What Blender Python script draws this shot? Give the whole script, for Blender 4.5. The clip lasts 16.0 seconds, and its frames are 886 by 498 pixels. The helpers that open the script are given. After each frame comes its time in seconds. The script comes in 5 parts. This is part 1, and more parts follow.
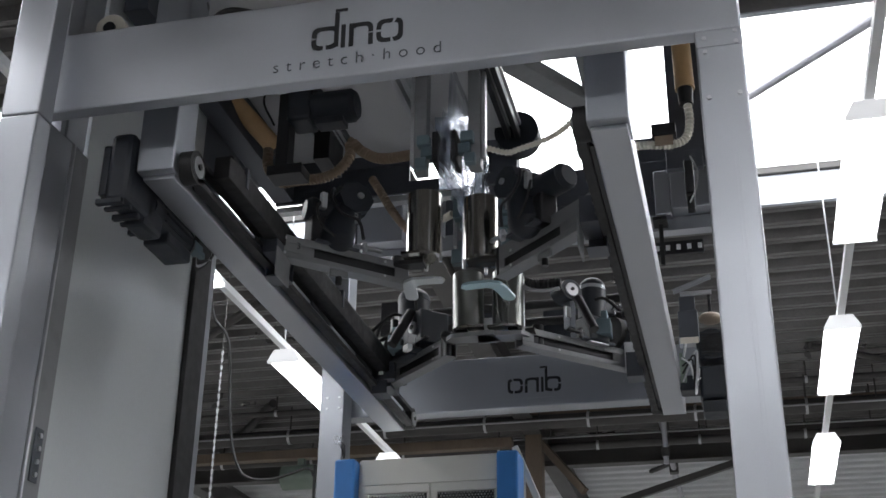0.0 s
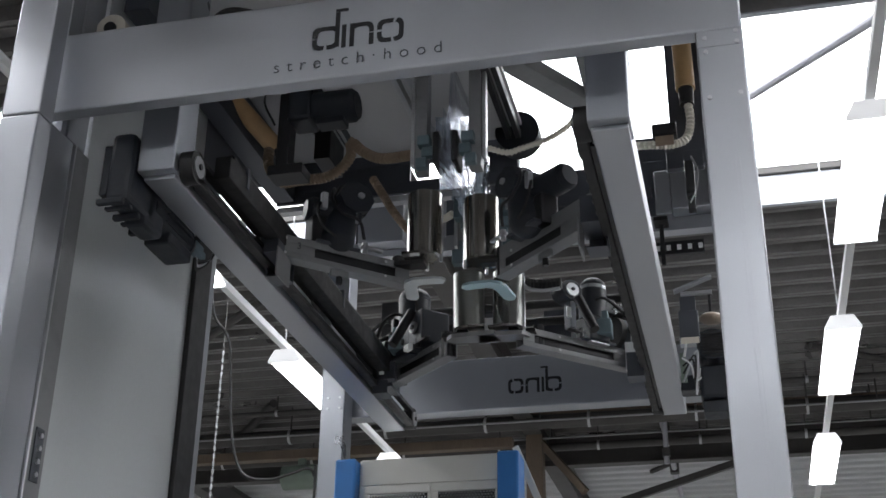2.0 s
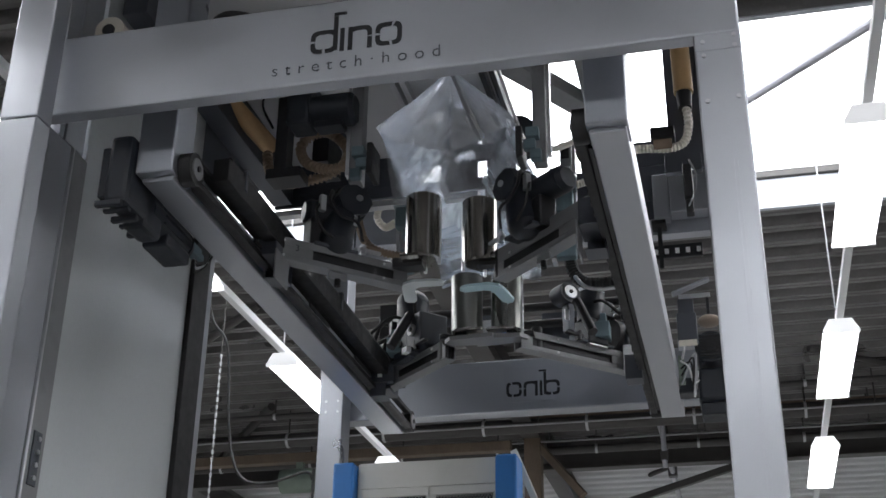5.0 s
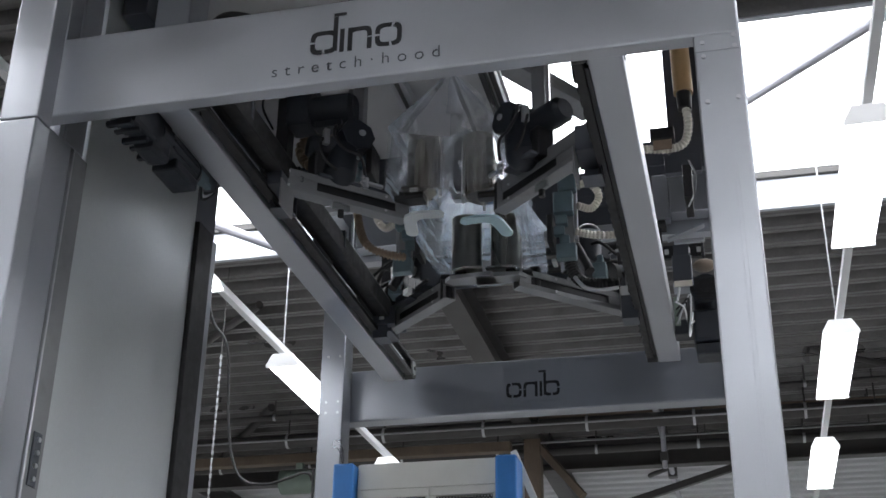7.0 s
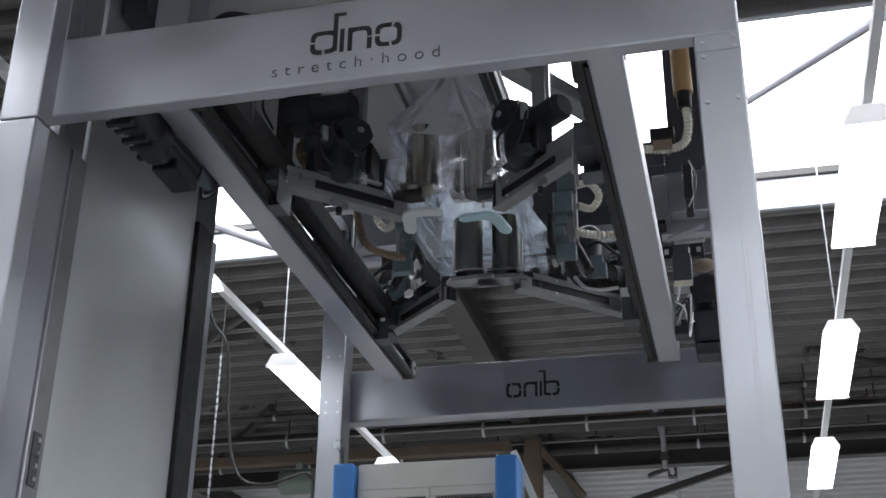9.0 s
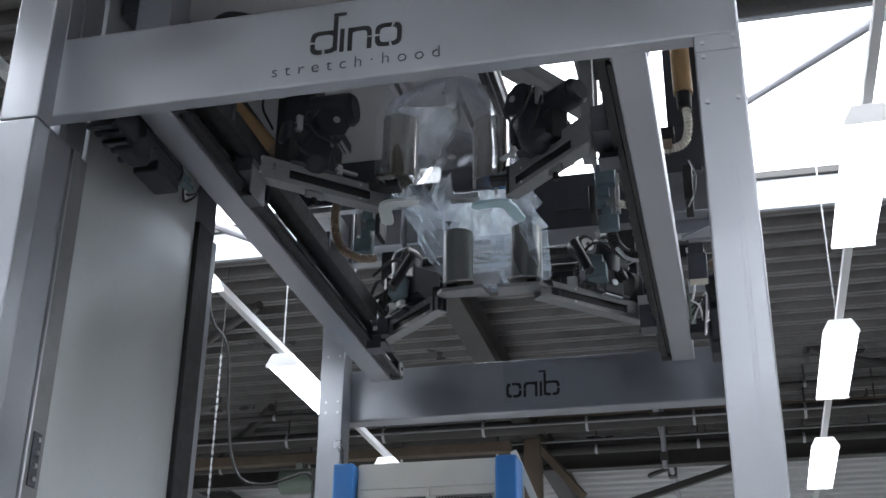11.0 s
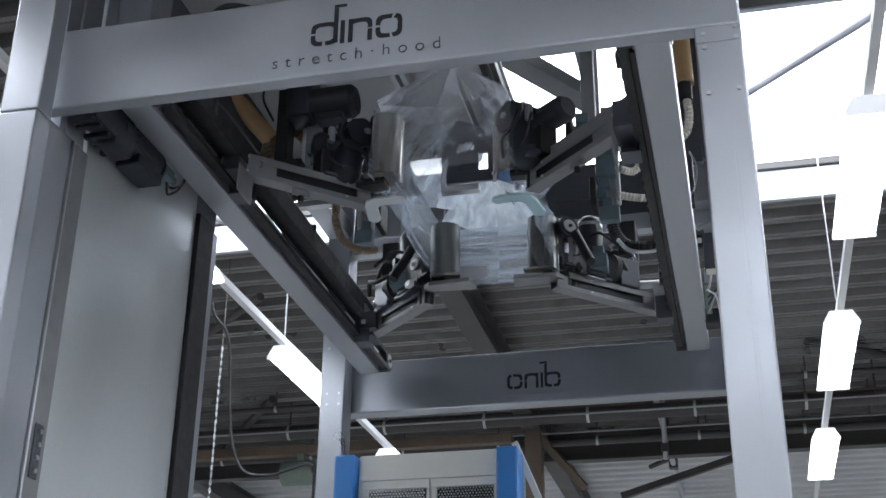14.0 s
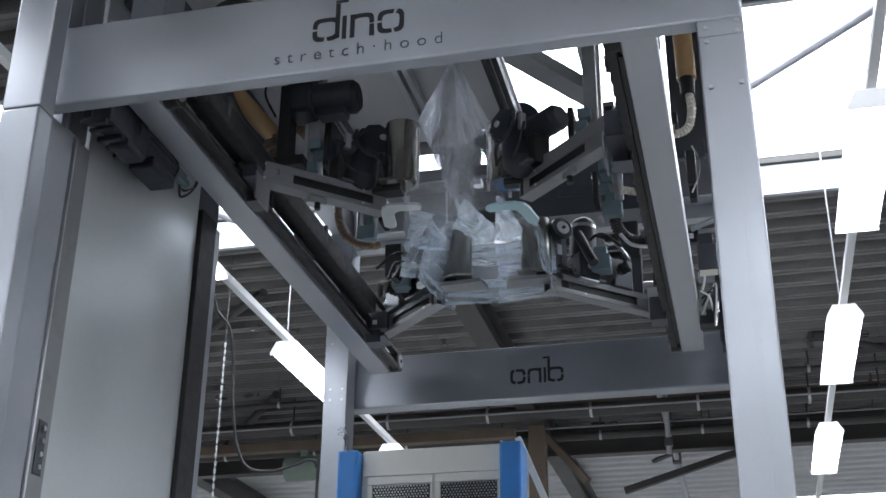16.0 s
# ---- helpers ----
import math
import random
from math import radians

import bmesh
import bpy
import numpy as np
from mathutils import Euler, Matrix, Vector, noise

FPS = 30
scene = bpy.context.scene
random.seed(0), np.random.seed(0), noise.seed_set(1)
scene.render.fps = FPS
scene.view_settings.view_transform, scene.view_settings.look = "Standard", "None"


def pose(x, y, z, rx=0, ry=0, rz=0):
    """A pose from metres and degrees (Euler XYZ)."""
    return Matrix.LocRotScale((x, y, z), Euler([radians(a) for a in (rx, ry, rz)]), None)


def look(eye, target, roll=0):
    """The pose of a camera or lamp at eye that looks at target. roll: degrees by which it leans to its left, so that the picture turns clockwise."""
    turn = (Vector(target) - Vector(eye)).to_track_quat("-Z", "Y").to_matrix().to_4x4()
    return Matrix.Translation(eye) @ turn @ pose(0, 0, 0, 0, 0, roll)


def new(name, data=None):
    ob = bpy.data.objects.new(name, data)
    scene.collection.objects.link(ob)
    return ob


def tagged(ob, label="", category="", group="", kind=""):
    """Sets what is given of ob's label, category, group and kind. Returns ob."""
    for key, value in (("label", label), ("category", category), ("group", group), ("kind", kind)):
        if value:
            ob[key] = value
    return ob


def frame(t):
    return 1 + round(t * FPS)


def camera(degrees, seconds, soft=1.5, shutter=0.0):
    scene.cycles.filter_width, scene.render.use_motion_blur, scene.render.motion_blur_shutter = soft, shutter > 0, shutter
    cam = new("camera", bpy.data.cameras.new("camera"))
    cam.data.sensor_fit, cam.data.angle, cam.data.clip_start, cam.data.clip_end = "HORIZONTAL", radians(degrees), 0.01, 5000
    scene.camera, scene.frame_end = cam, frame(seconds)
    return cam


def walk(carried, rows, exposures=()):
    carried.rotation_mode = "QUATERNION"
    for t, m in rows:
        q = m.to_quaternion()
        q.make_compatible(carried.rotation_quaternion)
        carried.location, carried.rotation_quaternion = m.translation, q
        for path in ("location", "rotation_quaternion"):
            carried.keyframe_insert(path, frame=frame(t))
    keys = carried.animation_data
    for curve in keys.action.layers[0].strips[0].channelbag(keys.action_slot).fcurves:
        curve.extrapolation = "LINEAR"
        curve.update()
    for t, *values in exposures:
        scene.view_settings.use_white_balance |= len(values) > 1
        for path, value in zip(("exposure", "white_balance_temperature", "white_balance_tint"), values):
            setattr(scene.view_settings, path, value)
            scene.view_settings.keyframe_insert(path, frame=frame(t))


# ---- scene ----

# ---------------------------------------------------------------- camera
EYE = (0.0, 0.0, 1.6)
cam = camera(39.23, 16.0, soft=1.6, shutter=0.4)
PATH = [
    (0.0, 115.159, -0.619, 13.482), (0.5, 115.126, -0.631, 13.518), (1.0, 115.112, -0.654, 13.525),
    (1.5, 115.112, -0.654, 13.525), (2.0, 115.158, -0.639, 13.504), (2.5, 115.199, -0.621, 13.481),
    (3.0, 115.232, -0.641, 13.455), (3.5, 115.277, -0.608, 13.455), (4.0, 115.291, -0.624, 13.425),
    (6.5, 115.351, -0.604, 13.421), (9.0, 115.354, -0.604, 13.419), (12.5, 115.354, -0.604, 13.419),
    (13.0, 115.171, -0.563, 13.444), (13.5, 115.099, -0.535, 13.480), (14.0, 114.963, -0.565, 13.481),
    (14.5, 114.960, -0.562, 13.485), (15.0, 114.941, -0.550, 13.494), (15.5, 114.910, -0.529, 13.527),
    (16.0, 114.743, -0.430, 13.677)]
walk(cam, [(t, pose(*EYE, a, b, c)) for t, a, b, c in PATH],
     exposures=[(0.0, 0.43, 6500, 11), (4.2, 0.45, 6500, 11), (6.5, 0.53, 6400, 11), (9.0, 0.55, 6350, 11), (11.5, 0.59, 6200, 10), (13.0, 0.65, 6150, 10), (14.0, 0.73, 6100, 10), (16.0, 0.73, 6100, 10)])

# ---------------------------------------------------------------- light
world = bpy.data.worlds.new("sky")
scene.world = world
world.use_nodes = True
wn = world.node_tree.nodes
sky = wn.new("ShaderNodeTexSky")
sky.sky_type = "NISHITA"
sky.sun_disc = False
sky.sun_elevation = radians(48)
sky.sun_rotation = radians(150)
world.node_tree.links.new(sky.outputs[0], wn["Background"].inputs[0])
wn["Background"].inputs[1].default_value = 0.10
sun = new("sun", bpy.data.lights.new("sun", "SUN"))
sun.data.energy, sun.data.angle, sun.data.color = 1.0, radians(12), (1.0, 0.97, 0.93)
sun.matrix_world = look((6, -10, 14), (0, 0, 0))

SKY_GLOW = 4.5      # overcast sky seen through the roof lights
LAMP_GLOW = 7.0    # fluorescent diffusers


# ---------------------------------------------------------------- materials
def material(name, base, rough=0.5, metal=0.0, vary=0.12, scale=6.0, bump=0.0, fine=90.0, stretch=(1, 1, 1), coat=0.0,
             second=None, amount=0.0, island=0.0, rough_vary=0.15):
    """A procedural surface: base colour with broad stains, fine grain, uneven gloss and relief."""
    m = bpy.data.materials.new(name)
    m.use_nodes = True
    nt = m.node_tree
    n, ln = nt.nodes, nt.links
    b = n["Principled BSDF"]
    tc = n.new("ShaderNodeTexCoord")
    mp = n.new("ShaderNodeMapping")
    mp.inputs["Scale"].default_value = stretch
    ln.new(tc.outputs["Object"], mp.inputs["Vector"])
    n1 = n.new("ShaderNodeTexNoise")
    n1.inputs["Scale"].default_value, n1.inputs["Detail"].default_value = scale, 5
    n2 = n.new("ShaderNodeTexNoise")
    n2.inputs["Scale"].default_value, n2.inputs["Detail"].default_value = fine, 3
    for k in (n1, n2):
        ln.new(mp.outputs[0], k.inputs["Vector"])
    mix = n.new("ShaderNodeMixRGB")
    mix.blend_type = "MULTIPLY"
    mix.inputs[0].default_value = 1.0
    mix.inputs[1].default_value = (*base, 1)
    ramp = n.new("ShaderNodeMapRange")
    ramp.inputs["From Min"].default_value, ramp.inputs["From Max"].default_value = 0.3, 0.7
    ramp.inputs["To Min"].default_value, ramp.inputs["To Max"].default_value = 1 - vary, 1 + vary
    add = n.new("ShaderNodeMath")
    add.operation = "MULTIPLY_ADD"
    add.inputs[1].default_value, add.inputs[2].default_value = 0.35, 0.0
    mulsum = n.new("ShaderNodeMath")
    mulsum.operation = "MULTIPLY_ADD"
    ln.new(n1.outputs["Fac"], mulsum.inputs[0])
    mulsum.inputs[1].default_value = 0.65
    ln.new(n2.outputs["Fac"], add.inputs[0])
    ln.new(add.outputs[0], mulsum.inputs[2])
    ln.new(mulsum.outputs[0], ramp.inputs["Value"])
    ln.new(ramp.outputs[0], mix.inputs[2])
    out = mix.outputs[0]
    if second:
        m2 = n.new("ShaderNodeMixRGB")
        m2.inputs[2].default_value = (*second, 1)
        mr = n.new("ShaderNodeMapRange")
        mr.inputs["From Min"].default_value, mr.inputs["From Max"].default_value = 0.52, 0.72
        mr.inputs["To Max"].default_value = amount
        n3 = n.new("ShaderNodeTexNoise")
        n3.inputs["Scale"].default_value, n3.inputs["Detail"].default_value = scale * 2.3, 8
        ln.new(mp.outputs[0], n3.inputs["Vector"])
        ln.new(n3.outputs["Fac"], mr.inputs["Value"])
        ln.new(mr.outputs[0], m2.inputs[0])
        ln.new(out, m2.inputs[1])
        out = m2.outputs[0]
    ln.new(out, b.inputs["Base Color"])
    rr = n.new("ShaderNodeMapRange")
    rr.inputs["From Min"].default_value, rr.inputs["From Max"].default_value = 0.3, 0.7
    rr.inputs["To Min"].default_value, rr.inputs["To Max"].default_value = max(0.02, rough - rough_vary * rough), min(1, rough + rough_vary * rough)
    ln.new(n1.outputs["Fac"], rr.inputs["Value"])
    ln.new(rr.outputs[0], b.inputs["Roughness"])
    b.inputs["Metallic"].default_value = metal
    b.inputs["Coat Weight"].default_value = coat
    if bump:
        bp = n.new("ShaderNodeBump")
        bp.inputs["Strength"].default_value, bp.inputs["Distance"].default_value = bump, 0.002
        ln.new(mulsum.outputs[0], bp.inputs["Height"])
        ln.new(bp.outputs[0], b.inputs["Normal"])
    return m


def glow(name, colour, strength):
    m = bpy.data.materials.new(name)
    m.use_nodes = True
    b = m.node_tree.nodes["Principled BSDF"]
    b.inputs["Base Color"].default_value = (*colour, 1)
    b.inputs["Emission Color"].default_value = (*colour, 1)
    b.inputs["Emission Strength"].default_value = strength
    return m


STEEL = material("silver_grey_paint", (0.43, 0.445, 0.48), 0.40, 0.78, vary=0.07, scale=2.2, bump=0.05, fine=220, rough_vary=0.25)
# darker copy of the silver-grey paint, with the rear parts' shade in its colour
STEEL_SHADED = material("shaded_silver_grey_paint", (0.31, 0.325, 0.355), 0.36, 0.8, vary=0.08, scale=1.6, bump=0.05, fine=220, rough_vary=0.3)
DECKPAINT = material("light_grey_paint", (0.50, 0.505, 0.52), 0.5, 0.0, vary=0.06, scale=2, bump=0.04, fine=150)
ENGRAVE = material("engraved_grey", (0.07, 0.075, 0.085), 0.6, 0.2, vary=0.1, scale=20)
ARMPAINT = material("grey_arm_paint", (0.25, 0.255, 0.265), 0.46, 0.35, vary=0.1, scale=5, bump=0.06, fine=180, second=(0.16, 0.16, 0.165), amount=0.4)
STEEL_DARK = material("blue_grey_paint", (0.075, 0.082, 0.098), 0.42, 0.4, vary=0.08, scale=3, bump=0.05, fine=200)
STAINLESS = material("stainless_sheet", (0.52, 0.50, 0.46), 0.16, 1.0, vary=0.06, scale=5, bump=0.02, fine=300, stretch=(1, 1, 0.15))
# rougher, darker copy of the stainless; dim reflections behind the film are in its colour
STAINLESS_DIM = material("dull_stainless_sheet", (0.20, 0.205, 0.195), 0.30, 1.0, vary=0.12, scale=5, bump=0.03, fine=300, stretch=(1, 1, 0.15))
ALU = material("aluminium_profile", (0.55, 0.56, 0.58), 0.33, 0.9, vary=0.08, scale=8, bump=0.05, fine=260)
ZINC = material("galvanised_sheet", (0.40, 0.42, 0.44), 0.28, 0.8, vary=0.14, scale=9, bump=0.06, fine=120)
CLAD = material("brushed_cladding_sheet", (0.61, 0.635, 0.645), 0.43, 0.62, vary=0.07, scale=1.3, bump=0.03, fine=160, stretch=(1, 1, 0.3), rough_vary=0.3)
# pale version of the roof deck; roof-light brightness on the far bay is in its colour
LIT_DECK = material("far_lit_roof_deck", (0.58, 0.59, 0.60), 0.45, 0.6, vary=0.05, scale=0.8, bump=0.02, fine=40)
MOTOR = material("dark_blue_grey_motor_paint", (0.010, 0.0135, 0.021), 0.48, 0.0, vary=0.25, scale=14, bump=0.25, fine=160)
BLACK = material("black_rubber", (0.012, 0.012, 0.013), 0.6, 0.0, vary=0.25, scale=20, bump=0.2, fine=200)
DARKMETAL = material("dark_steel", (0.035, 0.035, 0.038), 0.4, 0.6, vary=0.2, scale=12, bump=0.15, fine=180)
PALEBLUE = material("pale_blue_polymer", (0.44, 0.62, 0.68), 0.5, 0.0, vary=0.06, scale=9, bump=0.05, fine=150)
PALEGREY = material("pale_grey_polymer", (0.60, 0.64, 0.66), 0.5, 0.0, vary=0.06, scale=9, bump=0.05, fine=150)
VALVE = material("blue_grey_cast_housing", (0.13, 0.185, 0.21), 0.5, 0.1, vary=0.14, scale=16, bump=0.2, fine=150)
HOSE = material("ribbed_cream_hose", (0.72, 0.68, 0.60), 0.5, 0.0, vary=0.12, scale=14, bump=0.1, fine=120)
HOSE_BROWN = material("ribbed_brown_hose", (0.26, 0.19, 0.135), 0.55, 0.0, vary=0.18, scale=14, bump=0.1, fine=120)
TAN = material("tan_duct", (0.42, 0.27, 0.13), 0.55, 0.0, vary=0.15, scale=9, bump=0.1, fine=120)
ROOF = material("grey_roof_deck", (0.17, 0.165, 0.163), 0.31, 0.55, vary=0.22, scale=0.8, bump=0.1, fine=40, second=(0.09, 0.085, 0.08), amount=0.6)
ROOFSTEEL = material("dark_roof_steel", (0.075, 0.072, 0.07), 0.55, 0.2, vary=0.2, scale=2, bump=0.1, fine=60)
LIGHTSTEEL = material("light_grey_roof_tube", (0.42, 0.42, 0.46), 0.5, 0.1, vary=0.1, scale=3, bump=0.05, fine=90)
WHITE = material("white_paint", (0.78, 0.79, 0.80), 0.45, 0.0, vary=0.05, scale=4, bump=0.04, fine=120)
UPSTAND = material("pale_grey_upstand_paint", (0.52, 0.55, 0.60), 0.5, 0.0, vary=0.10, scale=1.5, bump=0.04, fine=60)
CREAM = material("cream_white_paint", (0.66, 0.66, 0.63), 0.45, 0.0, vary=0.05, scale=4, bump=0.04, fine=120)
BLUE = material("bright_blue_paint", (0.035, 0.20, 0.56), 0.45, 0.0, vary=0.08, scale=6, bump=0.05, fine=100)
WOOD = material("brown_timber", (0.15, 0.115, 0.085), 0.7, 0.0, vary=0.25, scale=3, bump=0.3, fine=60, stretch=(1, 1, 0.2))
FLOOR = material("concrete_floor", (0.28, 0.275, 0.265), 0.6, 0.0, vary=0.18, scale=0.7, bump=0.1, fine=30, second=(0.18, 0.175, 0.17), amount=0.5)
WALL = material("grey_cladding", (0.45, 0.45, 0.45), 0.6, 0.0, vary=0.1, scale=0.6, bump=0.05, fine=30)
GREEN = material("grey_green_paint", (0.20, 0.25, 0.21), 0.5, 0.0, vary=0.12, scale=8, bump=0.1, fine=90)
TAPE = material("off_white_tape", (0.62, 0.58, 0.50), 0.55, 0.0, vary=0.06, scale=20, bump=0.05, fine=200)
CUT = material("logo_cutout", (0.015, 0.016, 0.018), 0.7, 0.0, vary=0.1, scale=20)
COPPER = material("brown_lamp_housing", (0.34, 0.27, 0.21), 0.5, 0.0, vary=0.1, scale=9)
SKYGLOW = glow("overcast_sky", (0.96, 0.98, 1.0), SKY_GLOW)
LAMPGLOW = glow("lamp_diffuser", (0.98, 0.99, 1.0), LAMP_GLOW)
LAMPBODY = glow("lamp_body", (0.80, 0.81, 0.83), 0.5)


def film_material(name, milk, tint, stretch, gloss):
    """Clear polythene: mostly see-through, with soft milky streaks and a glossy, softly creased skin."""
    m = bpy.data.materials.new(name)
    m.use_nodes = True
    n, ln = m.node_tree.nodes, m.node_tree.links
    out = n["Material Output"]
    n.remove(n["Principled BSDF"])
    tr = n.new("ShaderNodeBsdfTransparent")
    tr.inputs[0].default_value = (0.95, 0.96, 0.97, 1)
    gl = n.new("ShaderNodeBsdfGlossy")
    gl.inputs["Roughness"].default_value = 0.10
    gl.inputs["Color"].default_value = (0.95, 0.96, 1, 1)
    df = n.new("ShaderNodeBsdfTranslucent")
    df.inputs[0].default_value = tint
    d2 = n.new("ShaderNodeBsdfDiffuse")
    d2.inputs[0].default_value = tint
    tc = n.new("ShaderNodeTexCoord")
    mp = n.new("ShaderNodeMapping")
    mp.inputs["Scale"].default_value = stretch
    ns = n.new("ShaderNodeTexNoise")
    ns.inputs["Scale"].default_value, ns.inputs["Detail"].default_value, ns.inputs["Distortion"].default_value = 1.0, 2, 0.3
    ln.new(tc.outputs["Object"], mp.inputs[0])
    ln.new(mp.outputs[0], ns.inputs["Vector"])
    bp = n.new("ShaderNodeBump")
    bp.inputs["Strength"].default_value, bp.inputs["Distance"].default_value = 0.22, 0.02
    ln.new(ns.outputs["Fac"], bp.inputs["Height"])
    ln.new(bp.outputs[0], gl.inputs["Normal"])
    lw = n.new("ShaderNodeLayerWeight")
    lw.inputs["Blend"].default_value = 0.30
    ln.new(bp.outputs[0], lw.inputs["Normal"])
    mr = n.new("ShaderNodeMapRange")
    mr.inputs["To Min"].default_value, mr.inputs["To Max"].default_value = gloss, 0.85
    ln.new(lw.outputs["Fresnel"], mr.inputs["Value"])
    veil = n.new("ShaderNodeMapRange")
    veil.inputs["From Min"].default_value, veil.inputs["From Max"].default_value = 0.35, 0.75
    veil.inputs["To Min"].default_value, veil.inputs["To Max"].default_value = milk * 0.7, milk * 1.45
    ln.new(ns.outputs["Fac"], veil.inputs["Value"])
    m0 = n.new("ShaderNodeMixShader")
    m0.inputs[0].default_value = 0.4
    ln.new(df.outputs[0], m0.inputs[1])
    ln.new(d2.outputs[0], m0.inputs[2])
    m1 = n.new("ShaderNodeMixShader")
    ln.new(veil.outputs[0], m1.inputs[0])
    ln.new(tr.outputs[0], m1.inputs[1])
    ln.new(m0.outputs[0], m1.inputs[2])
    m2 = n.new("ShaderNodeMixShader")
    ln.new(mr.outputs[0], m2.inputs[0])
    ln.new(m1.outputs[0], m2.inputs[1])
    ln.new(gl.outputs[0], m2.inputs[2])
    ln.new(m2.outputs[0], out.inputs[0])
    return m


FILM = film_material("clear_film", 0.27, (0.95, 0.96, 0.97, 1), (20, 20, 1.2), 0.24)
# same film, its blue tint and extra milk standing in for roof-light glow
FILM_SKIRT = film_material("gathered_skylit_film", 0.34, (0.74, 0.85, 0.98, 1), (2.0, 2.0, 26), 0.16)
FILM_ROOF = film_material("crumpled_skylit_film", 0.50, (0.80, 0.90, 1.0, 1), (16, 16, 9), 0.20)
FILM_FRONT = film_material("taut_film", 0.15, (0.90, 0.92, 0.95, 1), (3.0, 3.0, 9), 0.08)


# ---------------------------------------------------------------- mesh helpers
def box(bm, x0, x1, y0, y1, z0, z1, bevel=0.0, m=None):
    """Adds a box, with its edges rounded by bevel."""
    lo = (min(x0, x1), min(y0, y1), min(z0, z1))
    hi = (max(x0, x1), max(y0, y1), max(z0, z1))
    v = [bm.verts.new((lo[0] if i & 1 == 0 else hi[0], lo[1] if i & 2 == 0 else hi[1], lo[2] if i & 4 == 0 else hi[2])) for i in range(8)]
    f = [bm.faces.new([v[k] for k in q]) for q in ((0, 2, 3, 1), (4, 5, 7, 6), (0, 1, 5, 4), (2, 6, 7, 3), (0, 4, 6, 2), (1, 3, 7, 5))]
    if bevel:
        e = list({e for k in f for e in k.edges})
        r = bmesh.ops.bevel(bm, geom=e, offset=bevel, segments=2, profile=0.5, affect="EDGES")
        v = list({x for k in r["faces"] for x in k.verts} | {x for x in v if x.is_valid})
    if m is not None:
        bmesh.ops.transform(bm, matrix=m, verts=v)
    return v


def rod(bm, a, b, r, r2=None, sides=24, cap=True):
    """Adds a cylinder or cone from a to b."""
    a, b = Vector(a), Vector(b)
    d = b - a
    m = Matrix.Translation((a + b) / 2) @ d.to_track_quat("Z", "Y").to_matrix().to_4x4()
    return bmesh.ops.create_cone(bm, cap_ends=cap, segments=sides, radius1=r, radius2=r if r2 is None else r2, depth=d.length, matrix=m)["verts"]


def prism(bm, pts, z0, z1):
    """Adds an upright prism over the outline pts."""
    lo = [bm.verts.new((x, y, z0)) for x, y in pts]
    hi = [bm.verts.new((x, y, z1)) for x, y in pts]
    n = len(pts)
    bm.faces.new(lo[::-1]), bm.faces.new(hi)
    for i in range(n):
        bm.faces.new((lo[i], lo[(i + 1) % n], hi[(i + 1) % n], hi[i]))
    return lo + hi


def spline(points, steps=10):
    """Points along a smooth curve through the given ones."""
    p = [Vector(q) for q in points]
    p = [2 * p[0] - p[1], *p, 2 * p[-1] - p[-2]]
    out = []
    for i in range(1, len(p) - 2):
        a, b, c, d = p[i - 1:i + 3]
        for k in range(steps):
            t = k / steps
            out.append(0.5 * (2 * b + (c - a) * t + (2 * a - 5 * b + 4 * c - d) * t * t + (3 * b - a - 3 * c + d) * t ** 3))
    out.append(p[-2])
    return out


def tube(bm, points, r, sides=10, steps=10, ribs=0.0, pitch=0.02):
    """Adds a bent tube through the points; ribs: how far its rings stand proud."""
    path = spline(points, steps)
    if ribs:
        dense, left = [path[0]], 0.0
        for a, b in zip(path, path[1:]):
            n = max(1, round((b - a).length / (pitch / 2)))
            dense += [a + (b - a) * (k + 1) / n for k in range(n)]
        path = dense
    rings, side = [], None
    for i, c in enumerate(path):
        d = (path[min(i + 1, len(path) - 1)] - path[max(i - 1, 0)]).normalized()
        if side is None:
            side = d.orthogonal().normalized()
        side = (side - d * side.dot(d)).normalized()
        up = d.cross(side)
        rad = r + (ribs if i % 2 else 0)
        rings.append([bm.verts.new(c + rad * (math.cos(a) * side + math.sin(a) * up)) for a in (2 * math.pi * k / sides for k in range(sides))])
    for a, b in zip(rings, rings[1:]):
        for k in range(sides):
            bm.faces.new((a[k], a[(k + 1) % sides], b[(k + 1) % sides], b[k]))
    bm.faces.new(rings[0][::-1]), bm.faces.new(rings[-1])


def mesh(name, bm, mat, smooth=20):
    bmesh.ops.recalc_face_normals(bm, faces=bm.faces[:])
    for f in bm.faces:
        f.smooth = True
    for e in bm.edges:
        e.smooth = len(e.link_faces) == 2 and e.calc_face_angle(0) < radians(smooth)
    me = bpy.data.meshes.new(name)
    bm.to_mesh(me)
    bm.free()
    me.materials.append(mat)
    return me


def part(name, bm, mat, parent=None, label="", at=None, smooth=20):
    """Links a bmesh as one mesh object under its thing or part."""
    ob = new(name, mesh(name, bm, mat, smooth))
    if parent:
        ob.parent = parent
    if at is not None:
        ob.matrix_basis = at
    return tagged(ob, label)


def thing(name, label, category, group="", at=None, kind=""):
    ob = new(name)
    ob.empty_display_size = 0.1
    if at is not None:
        ob.matrix_basis = at
    return tagged(ob, label, category, group, kind)


def boxes(name, rows, mat, parent=None, label="", bevel=0.004, at=None):
    bm = bmesh.new()
    for r in rows:
        box(bm, *r, bevel=bevel)
    return part(name, bm, mat, parent, label, at)


# ---------------------------------------------------------------- hall
ROOF_Z = 7.2
SKY_Y0, SKY_Y1 = 8.00, 11.30      # the roof light's near and far edges
XW, XE, YS, YN = -16.0, 11.0, -9.0, 30.0


